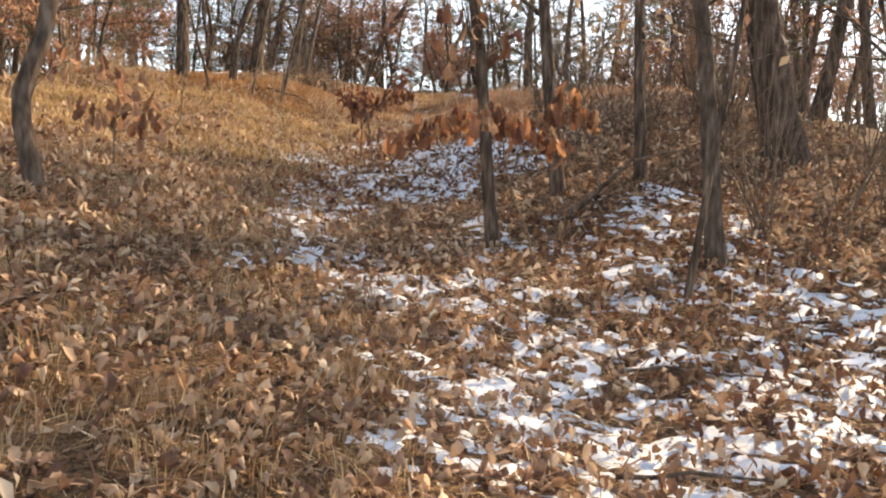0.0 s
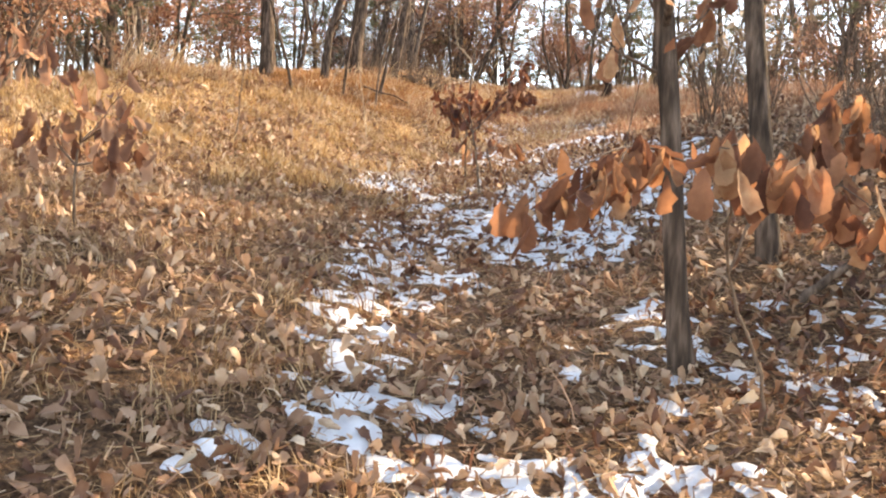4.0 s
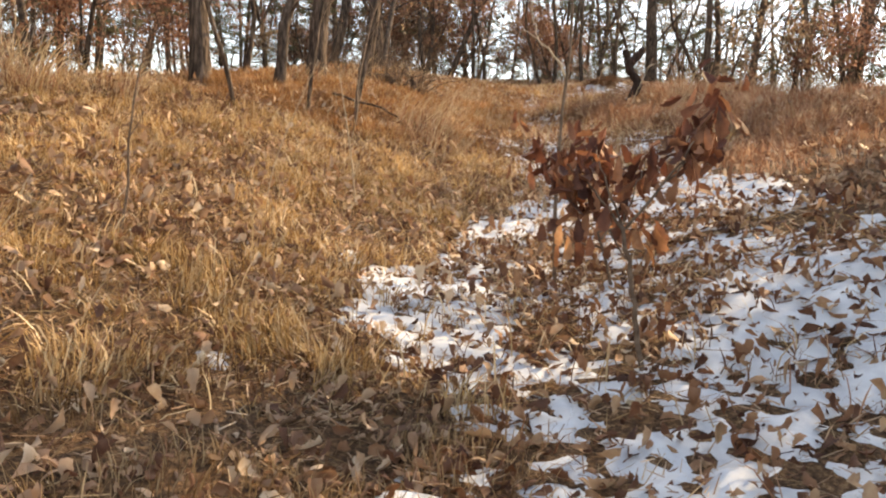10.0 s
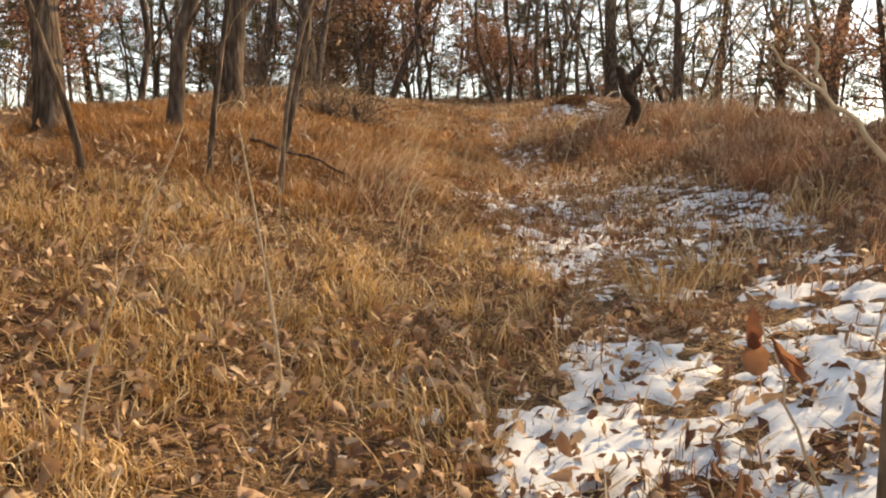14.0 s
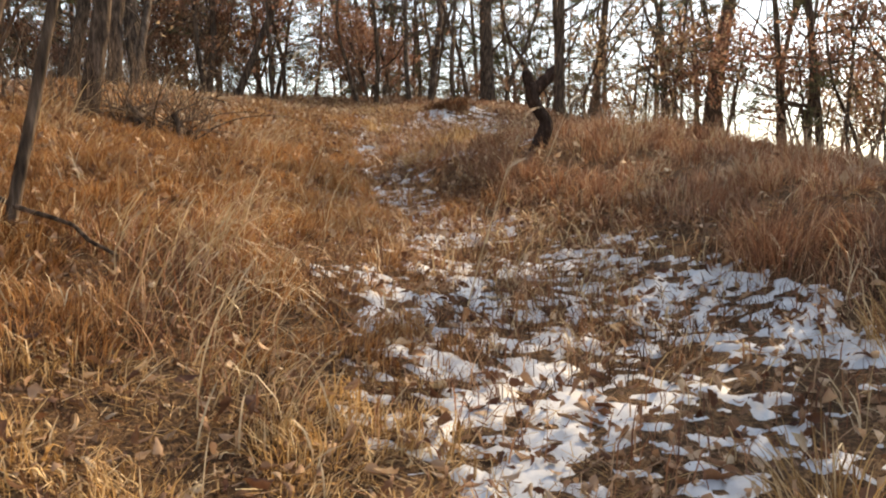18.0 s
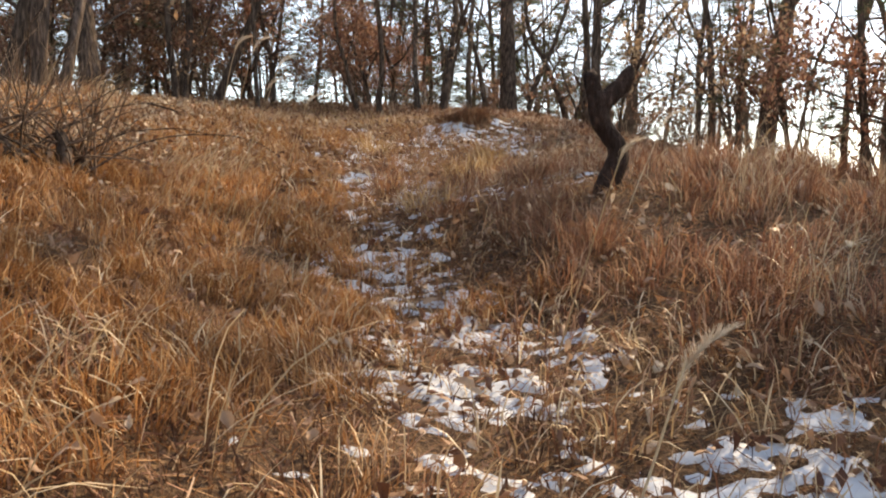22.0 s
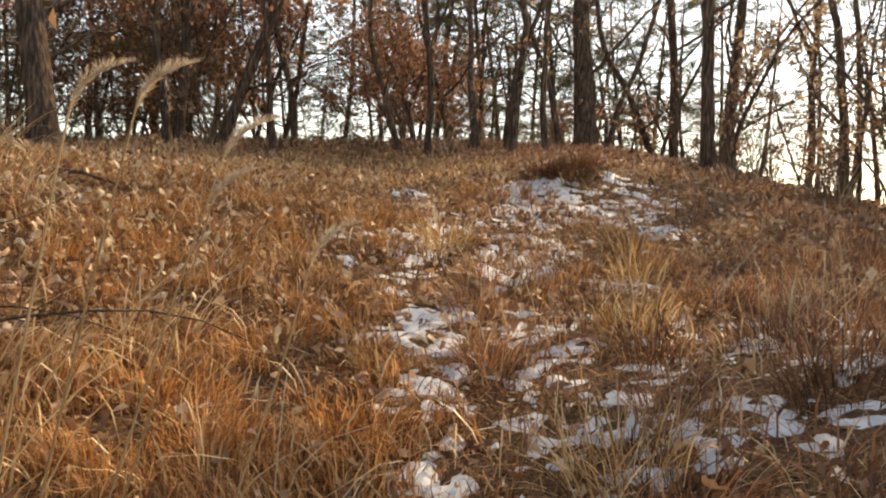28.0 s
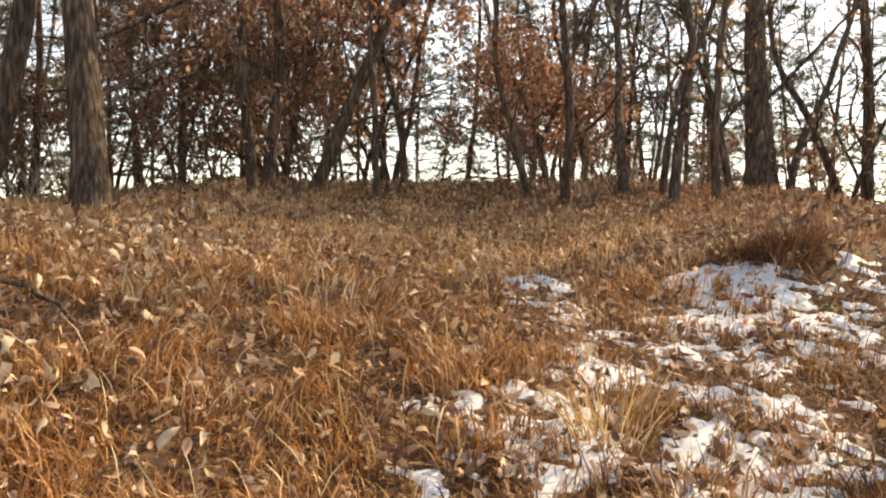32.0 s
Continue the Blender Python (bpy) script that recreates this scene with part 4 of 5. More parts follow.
tagged(lay_leaves("leaf_litter", gen, lx[~near], ly[~near], ROUGH, 0.06, 0.11, LITTER), "litter of curled brown oak leaves under trees", "leaves", kind="stuff")
lx, ly = sprinkle(gen, 100000, -4, 15, 9, 34, litter_share)
near = np.abs(lx - walk_x(ly) - 0.5) < 1.2
wet = in_snow(lx, ly)
tagged(lay_leaves("leaf_litter", gen, lx[wet], ly[wet], FINE, 0.05, 0.12, WETLEAF), "damp dark oak leaves lying on snow", "leaves", kind="stuff")
lx, ly, near = lx[~wet], ly[~wet], near[~wet]
tagged(lay_leaves("leaf_litter", gen, lx[near], ly[near], FINE, 0.04, 0.10, LITTER, 0.012, 0.55, 0.10), "scattered brown oak leaves among dry grass", "leaves", kind="stuff")
far = np.abs(lx - walk_x(ly) - 0.5) > 3
tagged(lay_leaves("leaf_litter", gen, lx[far], ly[far], FOLD, 0.08, 0.15, LITTER), "scattered brown oak leaves among far grass", "leaves", kind="stuff")
near |= far
tagged(lay_leaves("leaf_litter", gen, lx[~near], ly[~near], ROUGH, 0.05, 0.11, LITTER, 0.012, 0.55, 0.10), "scattered brown oak leaves among dry grass of the slope", "leaves", kind="stuff")
lx, ly = sprinkle(gen, 8600, -3.6, 3.6, -4.6, 2.6, lambda x, y: np.where(in_snow(x, y), 0.12, 0.2 + 1.2 * fbm(x, y, 0.5, 73, 2)))
tagged(lay_leaves("leaf_litter", gen, lx, ly, FINE, 0.04, 0.10, LITTER, 0.015, 0.75, 0.05), "large curled oak leaves heaped over short dead grass", "leaves", kind="stuff")


def outer_share(x, y):
    inside = np.minimum(np.minimum(x + 4.6, 11.5 - x), np.minimum(y + 4.2, 32.5 - y))
    edge = np.minimum(np.minimum(x + 18, 26 - x), np.minimum(y + 12, 46 - y)) / 6
    return np.clip(0.5 - inside / 1.2, 0.0, 1) * np.clip(edge, 0, 1) * (0.4 + fbm(x, y, 1.5, 74, 2))


lx, ly = sprinkle(gen, 170000, -18, 26, -12, 46, outer_share)
tagged(lay_leaves("leaf_litter", gen, lx, ly, FOLD, 0.10, 0.20, LITTER, 0.01, 0.4), "deep litter of brown oak leaves under the wood", "leaves", kind="stuff")
lx, ly = sprinkle(gen, 60000, -0.6, 9.6, 3.5, 26, lambda x, y: in_snow(x, y) * np.interp(y, [6, 8, 18, 20], [0.35, 0.25, 0.34, 0.2]))
tagged(lay_leaves("leaf_litter", gen, lx, ly, FOLD, 0.03, 0.085, WETLEAF, 0.004, 0.6), "small dark leaf fragments lying on snow", "leaves", kind="stuff")
lx, ly = sprinkle(gen, 34000, 1.5, 6.5, 10.5, 17, lambda x, y: in_snow(x, y) * 0.34 * fbm(x, y, 0.5, 78, 2))
tagged(lay_leaves("leaf_litter", gen, lx, ly, ROUGH, 0.05, 0.11, WETLEAF, 0.008, 0.5), "damp red-brown oak leaves lying on snow", "leaves", kind="stuff")
for x0, x1, y0, y1, count in ((-3, 2.6, 6.5, 14, 5200), (0, 5.5, 14, 20, 2600), (2, 8.5, 20, 27, 9000)):
    sx, sy = sprinkle(gen, count, x0, x1, y0, y1, lambda x, y: np.where(in_snow(x, y), 0.15, np.clip(2.4 * fbm(x, y, 0.7, 79, 2) - 0.6, 0, 1)))
    tagged(lay_leaves("leaf_litter", gen, sx, sy, FINE, 0.025, 0.085, LITTER, 0.02, 0.6, 0.11), "curled tan leaves caught in the dry grass", "leaves", kind="stuff")
sx, sy = sprinkle(gen, 2000, -2.6, 1.5, 7.2, 11.0, lambda x, y: np.where(in_snow(x, y), 0.2, np.clip(2.6 * fbm(x, y, 0.6, 85, 2) - 0.7, 0, 1)))
tagged(lay_leaves("leaf_litter", gen, sx, sy, FINE, 0.06, 0.13, LITTER, 0.03, 0.55, 0.08), "large curled oak leaves lying over golden grass", "leaves", kind="stuff")
sx, sy = sprinkle(gen, 4200, 1.5, 6.5, 20.5, 26.5, lambda x, y: np.where(in_snow(x, y), 0.05, np.clip((5.4 - x) / 2.5, 0.15, 1) * np.clip(2.2 * fbm(x, y, 0.7, 86, 2) - 0.5, 0, 1)))
tagged(lay_leaves("pale_leaves", gen, sx, sy, FINE, 0.03, 0.11, PALE, 0.03, 0.6, 0.10), "sun-bleached curled leaves lying over the top of the slope", "leaves", kind="stuff")
sx, sy = sprinkle(gen, 1500, -4, 10, -4, 28, lambda x, y: np.where(in_snow(x, y), 0.1, 0.8))
tagged(lay_leaves("pale_leaves", gen, sx, sy, FINE, 0.04, 0.11, PALE, 0.02, 0.4), "large pale bleached oak leaves lying on the grass", "leaves", kind="stuff")


def blades(name, gen, x, y, h, mat, width=0.0045, lean=0.5, curve=0.9, seg=3, z=None, az=None, parent=None):
    """Bent tapering blades, joined into one mesh."""
    n = len(x)
    h = np.broadcast_to(h, (n,)) * gen.uniform(0.55, 1.3, n)
    z0 = height(x, y) if z is None else z
    az = gen.uniform(0, 6.28, n) if az is None else az
    th0 = np.abs(gen.normal(0, lean, n))
    k = gen.uniform(0.2, 1.0, n) * curve
    s = np.linspace(0, 1, seg + 1)
    th = th0[:, None] + k[:, None] * s[None] * 1.4
    dr, dz = np.sin(th), np.cos(th)
    step = h[:, None] / seg
    r = np.concatenate([np.zeros((n, 1)), np.cumsum(dr[:, :-1] * step, 1)], 1)
    zz = np.concatenate([np.zeros((n, 1)), np.cumsum(dz[:, :-1] * step, 1)], 1)
    ca, sa = np.cos(az)[:, None], np.sin(az)[:, None]
    cx, cy, cz = x[:, None] + r * ca, y[:, None] + r * sa, z0[:, None] + zz - 0.01
    w = width * gen.uniform(0.6, 1.4, n)[:, None] * np.array([1.0] * seg + [0.15])[None] * 0.5
    tw = az + gen.uniform(-1.2, 1.2, n)
    wx, wy = -np.sin(tw)[:, None] * w, np.cos(tw)[:, None] * w
    v = np.stack([np.stack([cx - wx, cy - wy, cz], -1), np.stack([cx + wx, cy + wy, cz], -1)], 2).reshape(-1, 3)
    i = (np.arange(n) * (seg + 1) * 2)[:, None] + (np.arange(seg) * 2)[None]
    q = np.stack([i, i + 1, i + 3, i + 2], -1).reshape(-1, 4)
    return mesh_ob(name, v, q, None, mat, parent)


def bent(x, y):
    """The way the dry grass is pressed down, patch by patch."""
    return 6.28 * fbm(x, y, 0.45, 91, 2) * 2.4


def clump(x, y):
    """Tufts and the gaps between them, 0 to 1."""
    return np.clip((fbm(x, y, 0.30, 61, 2) - 0.38) * 4.5, 0, 1)


def gold_share(x, y):
    c, w = np.interp(y, BAND_Y, BAND_X), np.interp(y, BAND_Y, BAND_W)
    left = np.clip((c - 0.72 * w - x) / 0.35 + 0.3, 0.0, 1)
    s = left * np.interp(y, [-6, 0, 1.2, 5, 6.5, 30], [0.8, 0.75, 0.5, 0.5, 1.0, 1.0])
    s = np.where(y > 16.5, np.maximum(s, 0.55), s)
    s = s * (0.10 + 0.9 * clump(x, y)) * np.clip(0.2 + 1.4 * fbm(x, y, 0.9, 64, 2), 0.3, 1)
    return np.where(in_snow(x, y), s * 0.10, s)


def russet_share(x, y):
    c, w = np.interp(y, BAND_Y, BAND_X), np.interp(y, BAND_Y, BAND_W)
    right = np.clip((x - c - 0.35 * w) / 0.5, 0, 1) * np.interp(y, [-6, 8, 10, 22, 26], [0.12, 0.22, 1.0, 0.9, 0.6])
    mid = 0.20 * (np.abs(x - c) < w)
    s = np.maximum(right, mid) * (0.10 + 0.9 * clump(x, y))
    return np.where(in_snow(x, y), s * np.where(y > 11, 0.4, 0.16), s)


def thatch(name, gen, x, y, lo, hi, width, mat, tilt=0.35):
    """Short broken straws that lie in all directions."""
    n = len(x)
    z = height(x, y) + gen.uniform(0.004, 0.03, n)
    rot = rots(gen.uniform(0, 6.28, n), np.abs(gen.normal(0, tilt, n)), gen.uniform(-1, 1, n))
    w = width / hi
    straw = (np.array([[0, -w, 0], [0, w, 0], [1, w * 0.6, 0.08], [1, -w * 0.6, 0.08]]), np.array([[0, 1, 2, 3]]))
    return scatter(name, [straw], np.stack([x, y, z], -1), rot, gen.uniform(lo, hi, n), mat)


gen = np.random.default_rng(24)
for x0, x1, y0, y1, count in ((-3.5, 3.5, -4.5, 6, 54000), (-3.5, 3, 6, 13, 44000), (-1, 6.5, 13, 21, 50000), (1, 9, 21, 28, 34000)):
    x, y = sprinkle(gen, count, x0, x1, y0, y1, lambda x, y: np.where(in_snow(x, y), 0.05, 0.4 + 0.9 * fbm(x, y, 0.6, 77, 2)))
    half = gen.uniform(0, 1, len(x)) < (0.35 if y0 < 0 else 0.6)
    tagged(thatch("straw_litter", gen, x[half], y[half], 0.04, 0.13, 0.0028, DULL if y0 < 6 else ORANGE if y0 > 12 else GOLD), "broken golden straws lying on the ground", "straw", kind="stuff")
    tagged(thatch("straw_litter", gen, x[~half], y[~half], 0.03, 0.10, 0.0042, RUSSET if y0 > 6 else LITTER), "brown leaf and straw fragments on the ground", "straw", kind="stuff")

DARKGRASS = ramp_mat("dark_dead_grass", ((0.05, (0.07, 0.035, 0.022)), (0.5, (0.15, 0.075, 0.042)), (0.9, (0.26, 0.14, 0.075))), rough=0.7, scale=3, bump=0,
                     translucent=0.2, per_island=True)
gen = np.random.default_rng(22)
for x0, x1, y0, y1, count, hh, wd, seg in ((-4, 3.2, -5, 6, 150000, 0.095, 0.0042, 2), (-4, 2.5, 6, 13, 100000, 0.13, 0.0065, 2),
                                           (-1.5, 5, 13, 20, 150000, 0.14, 0.0055, 2), (1.0, 8, 20, 25, 90000, 0.13, 0.0064, 2), (-0.5, 9, 25, 34, 40000, 0.11, 0.012, 1)):
    x, y = sprinkle(gen, count, x0, x1, y0, y1, gold_share)
    az = bent(x, y) + gen.normal(0, 0.75, len(x))
    tagged(blades("dry_grass", gen, x, y, hh * (0.4 + 0.9 * clump(x, y)) * np.interp(y, [-3.0, -1.2], [1.7, 1.0]), DULL if y0 < 0 else ORANGE if 13 <= y0 < 25 else GOLD, wd, 0.4 if y0 < 0 else 0.65, 1.0 if y0 < 0 else 1.5, seg, az=az),
           "golden dead grass pressed over on the slope", "grass", kind="stuff")
for x0, x1, y0, y1, count in ((-1.0, 5.5, 12.5, 20, 52000), (1.0, 8, 20, 27, 42000), (-4, 2, 6, 12.5, 22000)):
    x, y = sprinkle(gen, count, x0, x1, y0, y1, lambda x, y: np.where(in_snow(x, y), 0.1, np.clip(2.6 * fbm(x, y, 0.5, 95, 2) - 0.8, 0, 1)))
    tagged(blades("dry_grass", gen, x, y, 0.11, DARKGRASS, 0.006, 0.6, 1.0, 2), "dark red-brown dead grass between golden blades", "grass", kind="stuff")
for x0, x1, y0, y1, count, hh, wd, seg in ((0, 6, -5, 9, 26000, 0.16, 0.0045, 3), (1.6, 9, 9, 15, 60000, 0.17, 0.0042, 2), (3.4, 12, 15, 22, 66000, 0.17, 0.0050, 2),
                                           (4.5, 15, 22, 34, 42000, 0.13, 0.010, 1)):
    x, y = sprinkle(gen, count, x0, x1, y0, y1, russet_share)
    az = bent(x, y) + gen.normal(0, 0.9, len(x))
    tagged(blades("dry_grass", gen, x, y, hh * (0.45 + 0.9 * clump(x, y)), RUSSET, wd * 1.3, 0.55, 1.3, seg, az=az),
           "russet dead grass standing along the path", "grass", kind="stuff")


for x0, x1, y0, y1, count in ((-3.5, 2.2, 6, 13, 5200), (-0.5, 5, 13, 20, 5600), (1.5, 8.5, 20, 27, 6000), (3.2, 8.5, 11, 20, 4200)):
    x, y = sprinkle(gen, count, x0, x1, y0, y1, lambda x, y: np.where(in_snow(x, y), 0.08, 0.15 + 0.85 * clump(x, y)))
    tagged(blades("pale_straw", gen, x, y, 0.24, STRAW, 0.0065, 0.8, 1.6, 3, az=bent(x, y) + gen.normal(0, 0.8, len(x))), "pale straw blades bent over the dead grass", "grass", kind="stuff")
x, y = sprinkle(gen, 9000, -4, 14, 28.5, 34, lambda x, y: np.clip((y - 28) / 3, 0, 1) * (0.2 + fbm(x, y, 0.8, 88, 2)))
tagged(blades("dry_grass", gen, x, y, 0.17, RUSSET, 0.009, 0.4, 0.8, 3), "short dead grass and weeds along the crest", "grass", kind="stuff")
def grass_tuft(gen, x, y, n, h, spread, mat, width, lean, curve, label, swing=None, single=False):
    a, r = gen.uniform(0, 6.28, n), spread * np.sqrt(gen.uniform(0, 1, n))
    xs, ys = r * np.cos(a), r * np.sin(a)
    root = new("grass_tuft")
    if mat is STRAW and n > 30:
        k = int(n * 1.3)
        b, q = gen.uniform(0, 6.28, k), spread * np.sqrt(gen.uniform(0, 1, k))
        bx, by = q * np.cos(b), q * np.sin(b)
        tagged(blades("undergrowth", gen, bx, by, h * 0.55, RUSSET, width * 0.9, 0.35, 1.1, 4, z=height(x + bx, y + by) - height(x, y), parent=root), kind="stuff")
    way = a + gen.normal(0, 0.5, n) if swing is None else gen.normal(swing[0], swing[1], n)
    base = height(x + xs, y + ys) - height(x, y)
    if single:
        for k in range(n):
            blades("blade", gen, xs[k:k + 1], ys[k:k + 1], h, mat, width, lean, curve, 5, z=base[k:k + 1], az=way[k:k + 1], parent=root)
    else:
        tagged(blades("foliage", gen, xs, ys, h, mat, width, lean, curve, 5, z=base, az=way, parent=root), kind="stuff")
    root.location = (x, y, float(height(x, y)))
    return tagged(root, label, "grass", "grass tufts")


gen = np.random.default_rng(23)
PALE_TUFT = "tuft of long arching straw-coloured grass blades"
for x, y, n, h, sp in ((1.75, 14.4, 31, 0.62, 0.25), (1.90, 14.0, 32, 0.62, 0.25), (1.80, 13.5, 32, 0.6, 0.25), (1.55, 13.9, 32, 0.70, 0.28), (1.45, 13.2, 31, 0.66, 0.25),
                       (2.05, 14.7, 31, 0.55, 0.25), (1.35, 14.4, 31, 0.62, 0.25), (1.7, 12.6, 31, 0.5, 0.22), (2.3, 15.6, 31, 0.5, 0.25),
                       (-2.4, 11.6, 120, 0.6, 0.3), (-2.9, 11.9, 120, 0.6, 0.3), (-1.7, 11.9, 80, 0.5, 0.25), (0.3, 16.5, 60, 0.6, 0.25), (1.0, 18.0, 60, 0.6, 0.25),
                       (2.0, 25.5, 70, 0.6, 0.3), (2.6, 24.4, 70, 0.6, 0.35), (2.9, 22.9, 70, 0.55, 0.3), (3.3, 20.3, 60, 0.5, 0.25), (3.8, 20.9, 60, 0.5, 0.25)):
    grass_tuft(gen, x, y, n, h, sp, STRAW, 0.0072, 0.45, 2.1, PALE_TUFT, swing=(-0.45, 0.5), single=x > 1.3 and 12 < y < 16)
for x, y, n in ((3.7, 18.7, 9), (4.1, 19.3, 8), (3.3, 19.4, 10), (1.9, 15.2, 7), (2.7, 15.0, 6)):
    grass_tuft(gen, x, y, n, 0.72, 0.22, STRAW, 0.0075, 0.55, 1.9, "few long bleached grass blades arching over", swing=(-0.2, 0.6), single=True)
for _ in range(44):
    x, y = gen.uniform(4.8, 10.5), gen.uniform(12.8, 20)
    if x < np.interp(y, BAND_Y, BAND_X) + 0.8:
        continue
    pale = gen.uniform() < 0.4
    grass_tuft(gen, x, y, 40 if pale else 130, gen.uniform(0.45, 0.6) if pale else gen.uniform(0.25, 0.4), 0.24, STRAW if pale else RUSSET, 0.0038, 0.3, 1.7 if pale else 1.0,
               PALE_TUFT if pale else "tall russet tuft of dead grass beside the snow", swing=(0.3, 1.0) if pale else None)
for x, y in ((5.25, 18.75), (5.7, 19.35), (6.15, 19.0), (6.0, 19.9), (6.6, 19.75), (5.35, 20.3), (6.3, 20.9), (7.0, 20.6), (5.6, 21.2), (6.8, 21.9)):
    grass_tuft(gen, x, y, 170, 0.21, 0.20, DARKGRASS if x > 5.9 else RUSSET, 0.005, 0.5, 1.1, "small russet tuft of dead grass growing through snow")
for x, y in ((8.35, 24.75), (8.6, 24.95), (8.15, 24.95)):
    grass_tuft(gen, x, y, 420, 0.19, 0.22, DARKGRASS, 0.006, 0.7, 1.2, "dense dark clump of dead grass on a mound")
for x, y in ((2.75, 10.9), (3.3, 11.2), (4.7, 12.0), (6.2, 20.4), (7.1, 21.6), (6.0, 22.6), (7.6, 22.4), (5.2, 19.0)):
    grass_tuft(gen, x, y, 150, 0.3, 0.2, GOLD, 0.005, 0.5, 0.9, "small tuft of dead golden grass in the snow")


# ---- saplings, stumps and single stems ----
def sapling(gen, x, y, tall, diam, lean, twigs, mat, label, first=0.3, rise=1.4, bend=0.05, twig_len=0.25):
    root = new("sapling")
    p, r = grow(gen, (0, 0, -0.05), tall, diam / 2, lean, bend, 14, 0.3)
    a = Acc()
    a.add(*tube(p, r, 7, 0.08, gen))
    a.make("stem", mat, root)
    for k in range(twigs):
        f = first + (0.95 - first) * (k + gen.uniform(0, 1)) / twigs
        i = int(f * 13)
        az = gen.uniform(0, 6.28)
        b = Acc()
        lp, lr = limb(gen, p[i], (math.cos(az), math.sin(az), rise), tall * twig_len * gen.uniform(0.5, 1.2), r[i] * 0.55, 7, 0, 0.12, 0.03)
        b.add(*tube(lp, lr, 5))
        for _ in range(2):
            j = gen.integers(2, 6)
            tp, tr = limb(gen, lp[j], lp[j] - lp[j - 1] + gen.normal(0, 0.03, 3), tall * twig_len * 0.4, lr[j] * 0.6, 5, 0, 0.15, 0.02)
            b.add(*tube(tp, tr, 4))
        b.make("twig", mat, root)
    root.location = (x, y, float(height(x, y)))
    return tagged(root, label, "sapling", "saplings")


def line(points, n=14):
    """A smooth line through a few points."""
    p = np.asarray(points, float)
    k = np.linspace(0, 1, len(p))
    s = np.linspace(0, 1, n)
    out = np.stack([np.interp(s, k, p[:, a]) for a in range(3)], -1)
    for _ in range(2):
        out[1:-1] = 0.25 * out[:-2] + 0.5 * out[1:-1] + 0.25 * out[2:]
    return out


OVAL = []
for k, (c, u) in enumerate(((0.3, 0.5), (0.6, 0.8), (-0.5, 0.6), (0.2, -0.7), (0.8, 1.2), (-0.7, 0.9), (0.4, 1.8), (0.9, 0.6))):
    v, q = leaf_shape(c, u, True, 0.0, 60 + k)
    s = v[1::3, 0] / v[-1, 0]
    half = np.interp(s, [0, 0.1, 0.25, 0.5, 0.72, 0.88, 1], [0.012, 0.09, 0.18, 0.25, 0.265, 0.225, 0.10])
    half = half * (1 + 0.13 * np.array([0, 1, -1, 1, -1, 1, 0])) * np.random.default_rng(80 + k).uniform(0.85, 1.1, 7)
    for side_of, sign in ((0, 1), (2, -1)):
        v[side_of::3, 2] = v[1::3, 2] + u * 0.8 * half
        v[side_of::3, 1] = sign * half * 0.88
    OVAL.append((v, q))


LOBED = [leaf_shape(c, u, True, 0.22, 40 + i) for i, (c, u) in enumerate([(0.3, 0.7), (0.7, 0.35), (-0.5, 0.9), (0.9, 0.9), (-0.7, 0.5), (0.4, 1.6)])]


def hang_leaves(gen, root, spots, count, lo, hi, mat, spread=0.05, ragged=0.15, sway=0.28):
    """Big withered leaves that hang from a branch, each a part."""
    for _ in range(count):
        c = spots[gen.integers(0, len(spots))] + gen.normal(0, spread, 3)
        v, q = LOBED[gen.integers(0, len(LOBED))] if gen.uniform() < ragged else OVAL[gen.integers(0, len(OVAL))]
        rot = rots(np.array([gen.uniform(0, 6.28)]), np.array([gen.normal(-1.42 + 0.3 * max(0, sway - 0.3), sway)]), np.array([gen.uniform(-0.6, 0.6)]))[0]
        mesh_ob("leaf", (v @ rot.T) * gen.uniform(lo, hi) + c, q, None, mat, root)


gen = np.random.default_rng(31)
sapling(gen, 0.42, 10.05, 1.2, 0.018, (-0.06, 0.02), 4, PALETWIG, "thin pale forked sapling in golden grass", 0.25, 2.2, 0.02, 0.42)
fork = new("sapling")
fork.location = (1.36, 7.70, float(height(1.36, 7.70)))
tagged(fork, "slender forked sapling with pale side branch standing in snow", "sapling", "saplings")
for nm, pts, r0, r1, mat in (("stem", ((0, -0.05), (-0.01, 0.5), (0.0, 0.9), (0.03, 1.2), (0.05, 1.4), (0.03, 1.65), (0.07, 2.0), (0.10, 2.5)), 0.013, 0.0045, TWIG),
                             ("branch", ((0.03, 1.2), (-0.04, 1.33), (-0.12, 1.40), (-0.20, 1.46), (-0.28, 1.54)), 0.0065, 0.0015, PALETWIG),
                             ("branch", ((-0.12, 1.40), (-0.16, 1.55), (-0.15, 1.72)), 0.004, 0.0012, PALETWIG),
                             ("branch", ((0.05, 1.4), (0.14, 1.55), (0.17, 1.8), (0.24, 2.05)), 0.005, 0.0015, BARK2),
                             ("branch", ((-0.01, 0.3), (-0.08, 0.55), (-0.18, 0.85), (-0.22, 0.98)), 0.005, 0.002, PALETWIG),
                             ("branch", ((-0.08, 0.55), (-0.2, 0.62), (-0.28, 0.70)), 0.0035, 0.0012, PALETWIG)):
    lp = line([(0.978 * u + 0.1 * (u - 0.03), -0.208 * u, z) for u, z in pts], 16)
    a = Acc()
    a.add(*tube(lp + gen.normal(0, 0.004, lp.shape), np.linspace(r0, r1, 16), 7, 0.12, gen))
    a.make(nm, mat, fork)
hang_leaves(gen, fork, np.array([(-0.22, 0.05, 1.0), (-0.22, 0.05, 0.97), (-0.28, 0.06, 0.70)]), 5, 0.08, 0.11, OAKLEAF, 0.02)
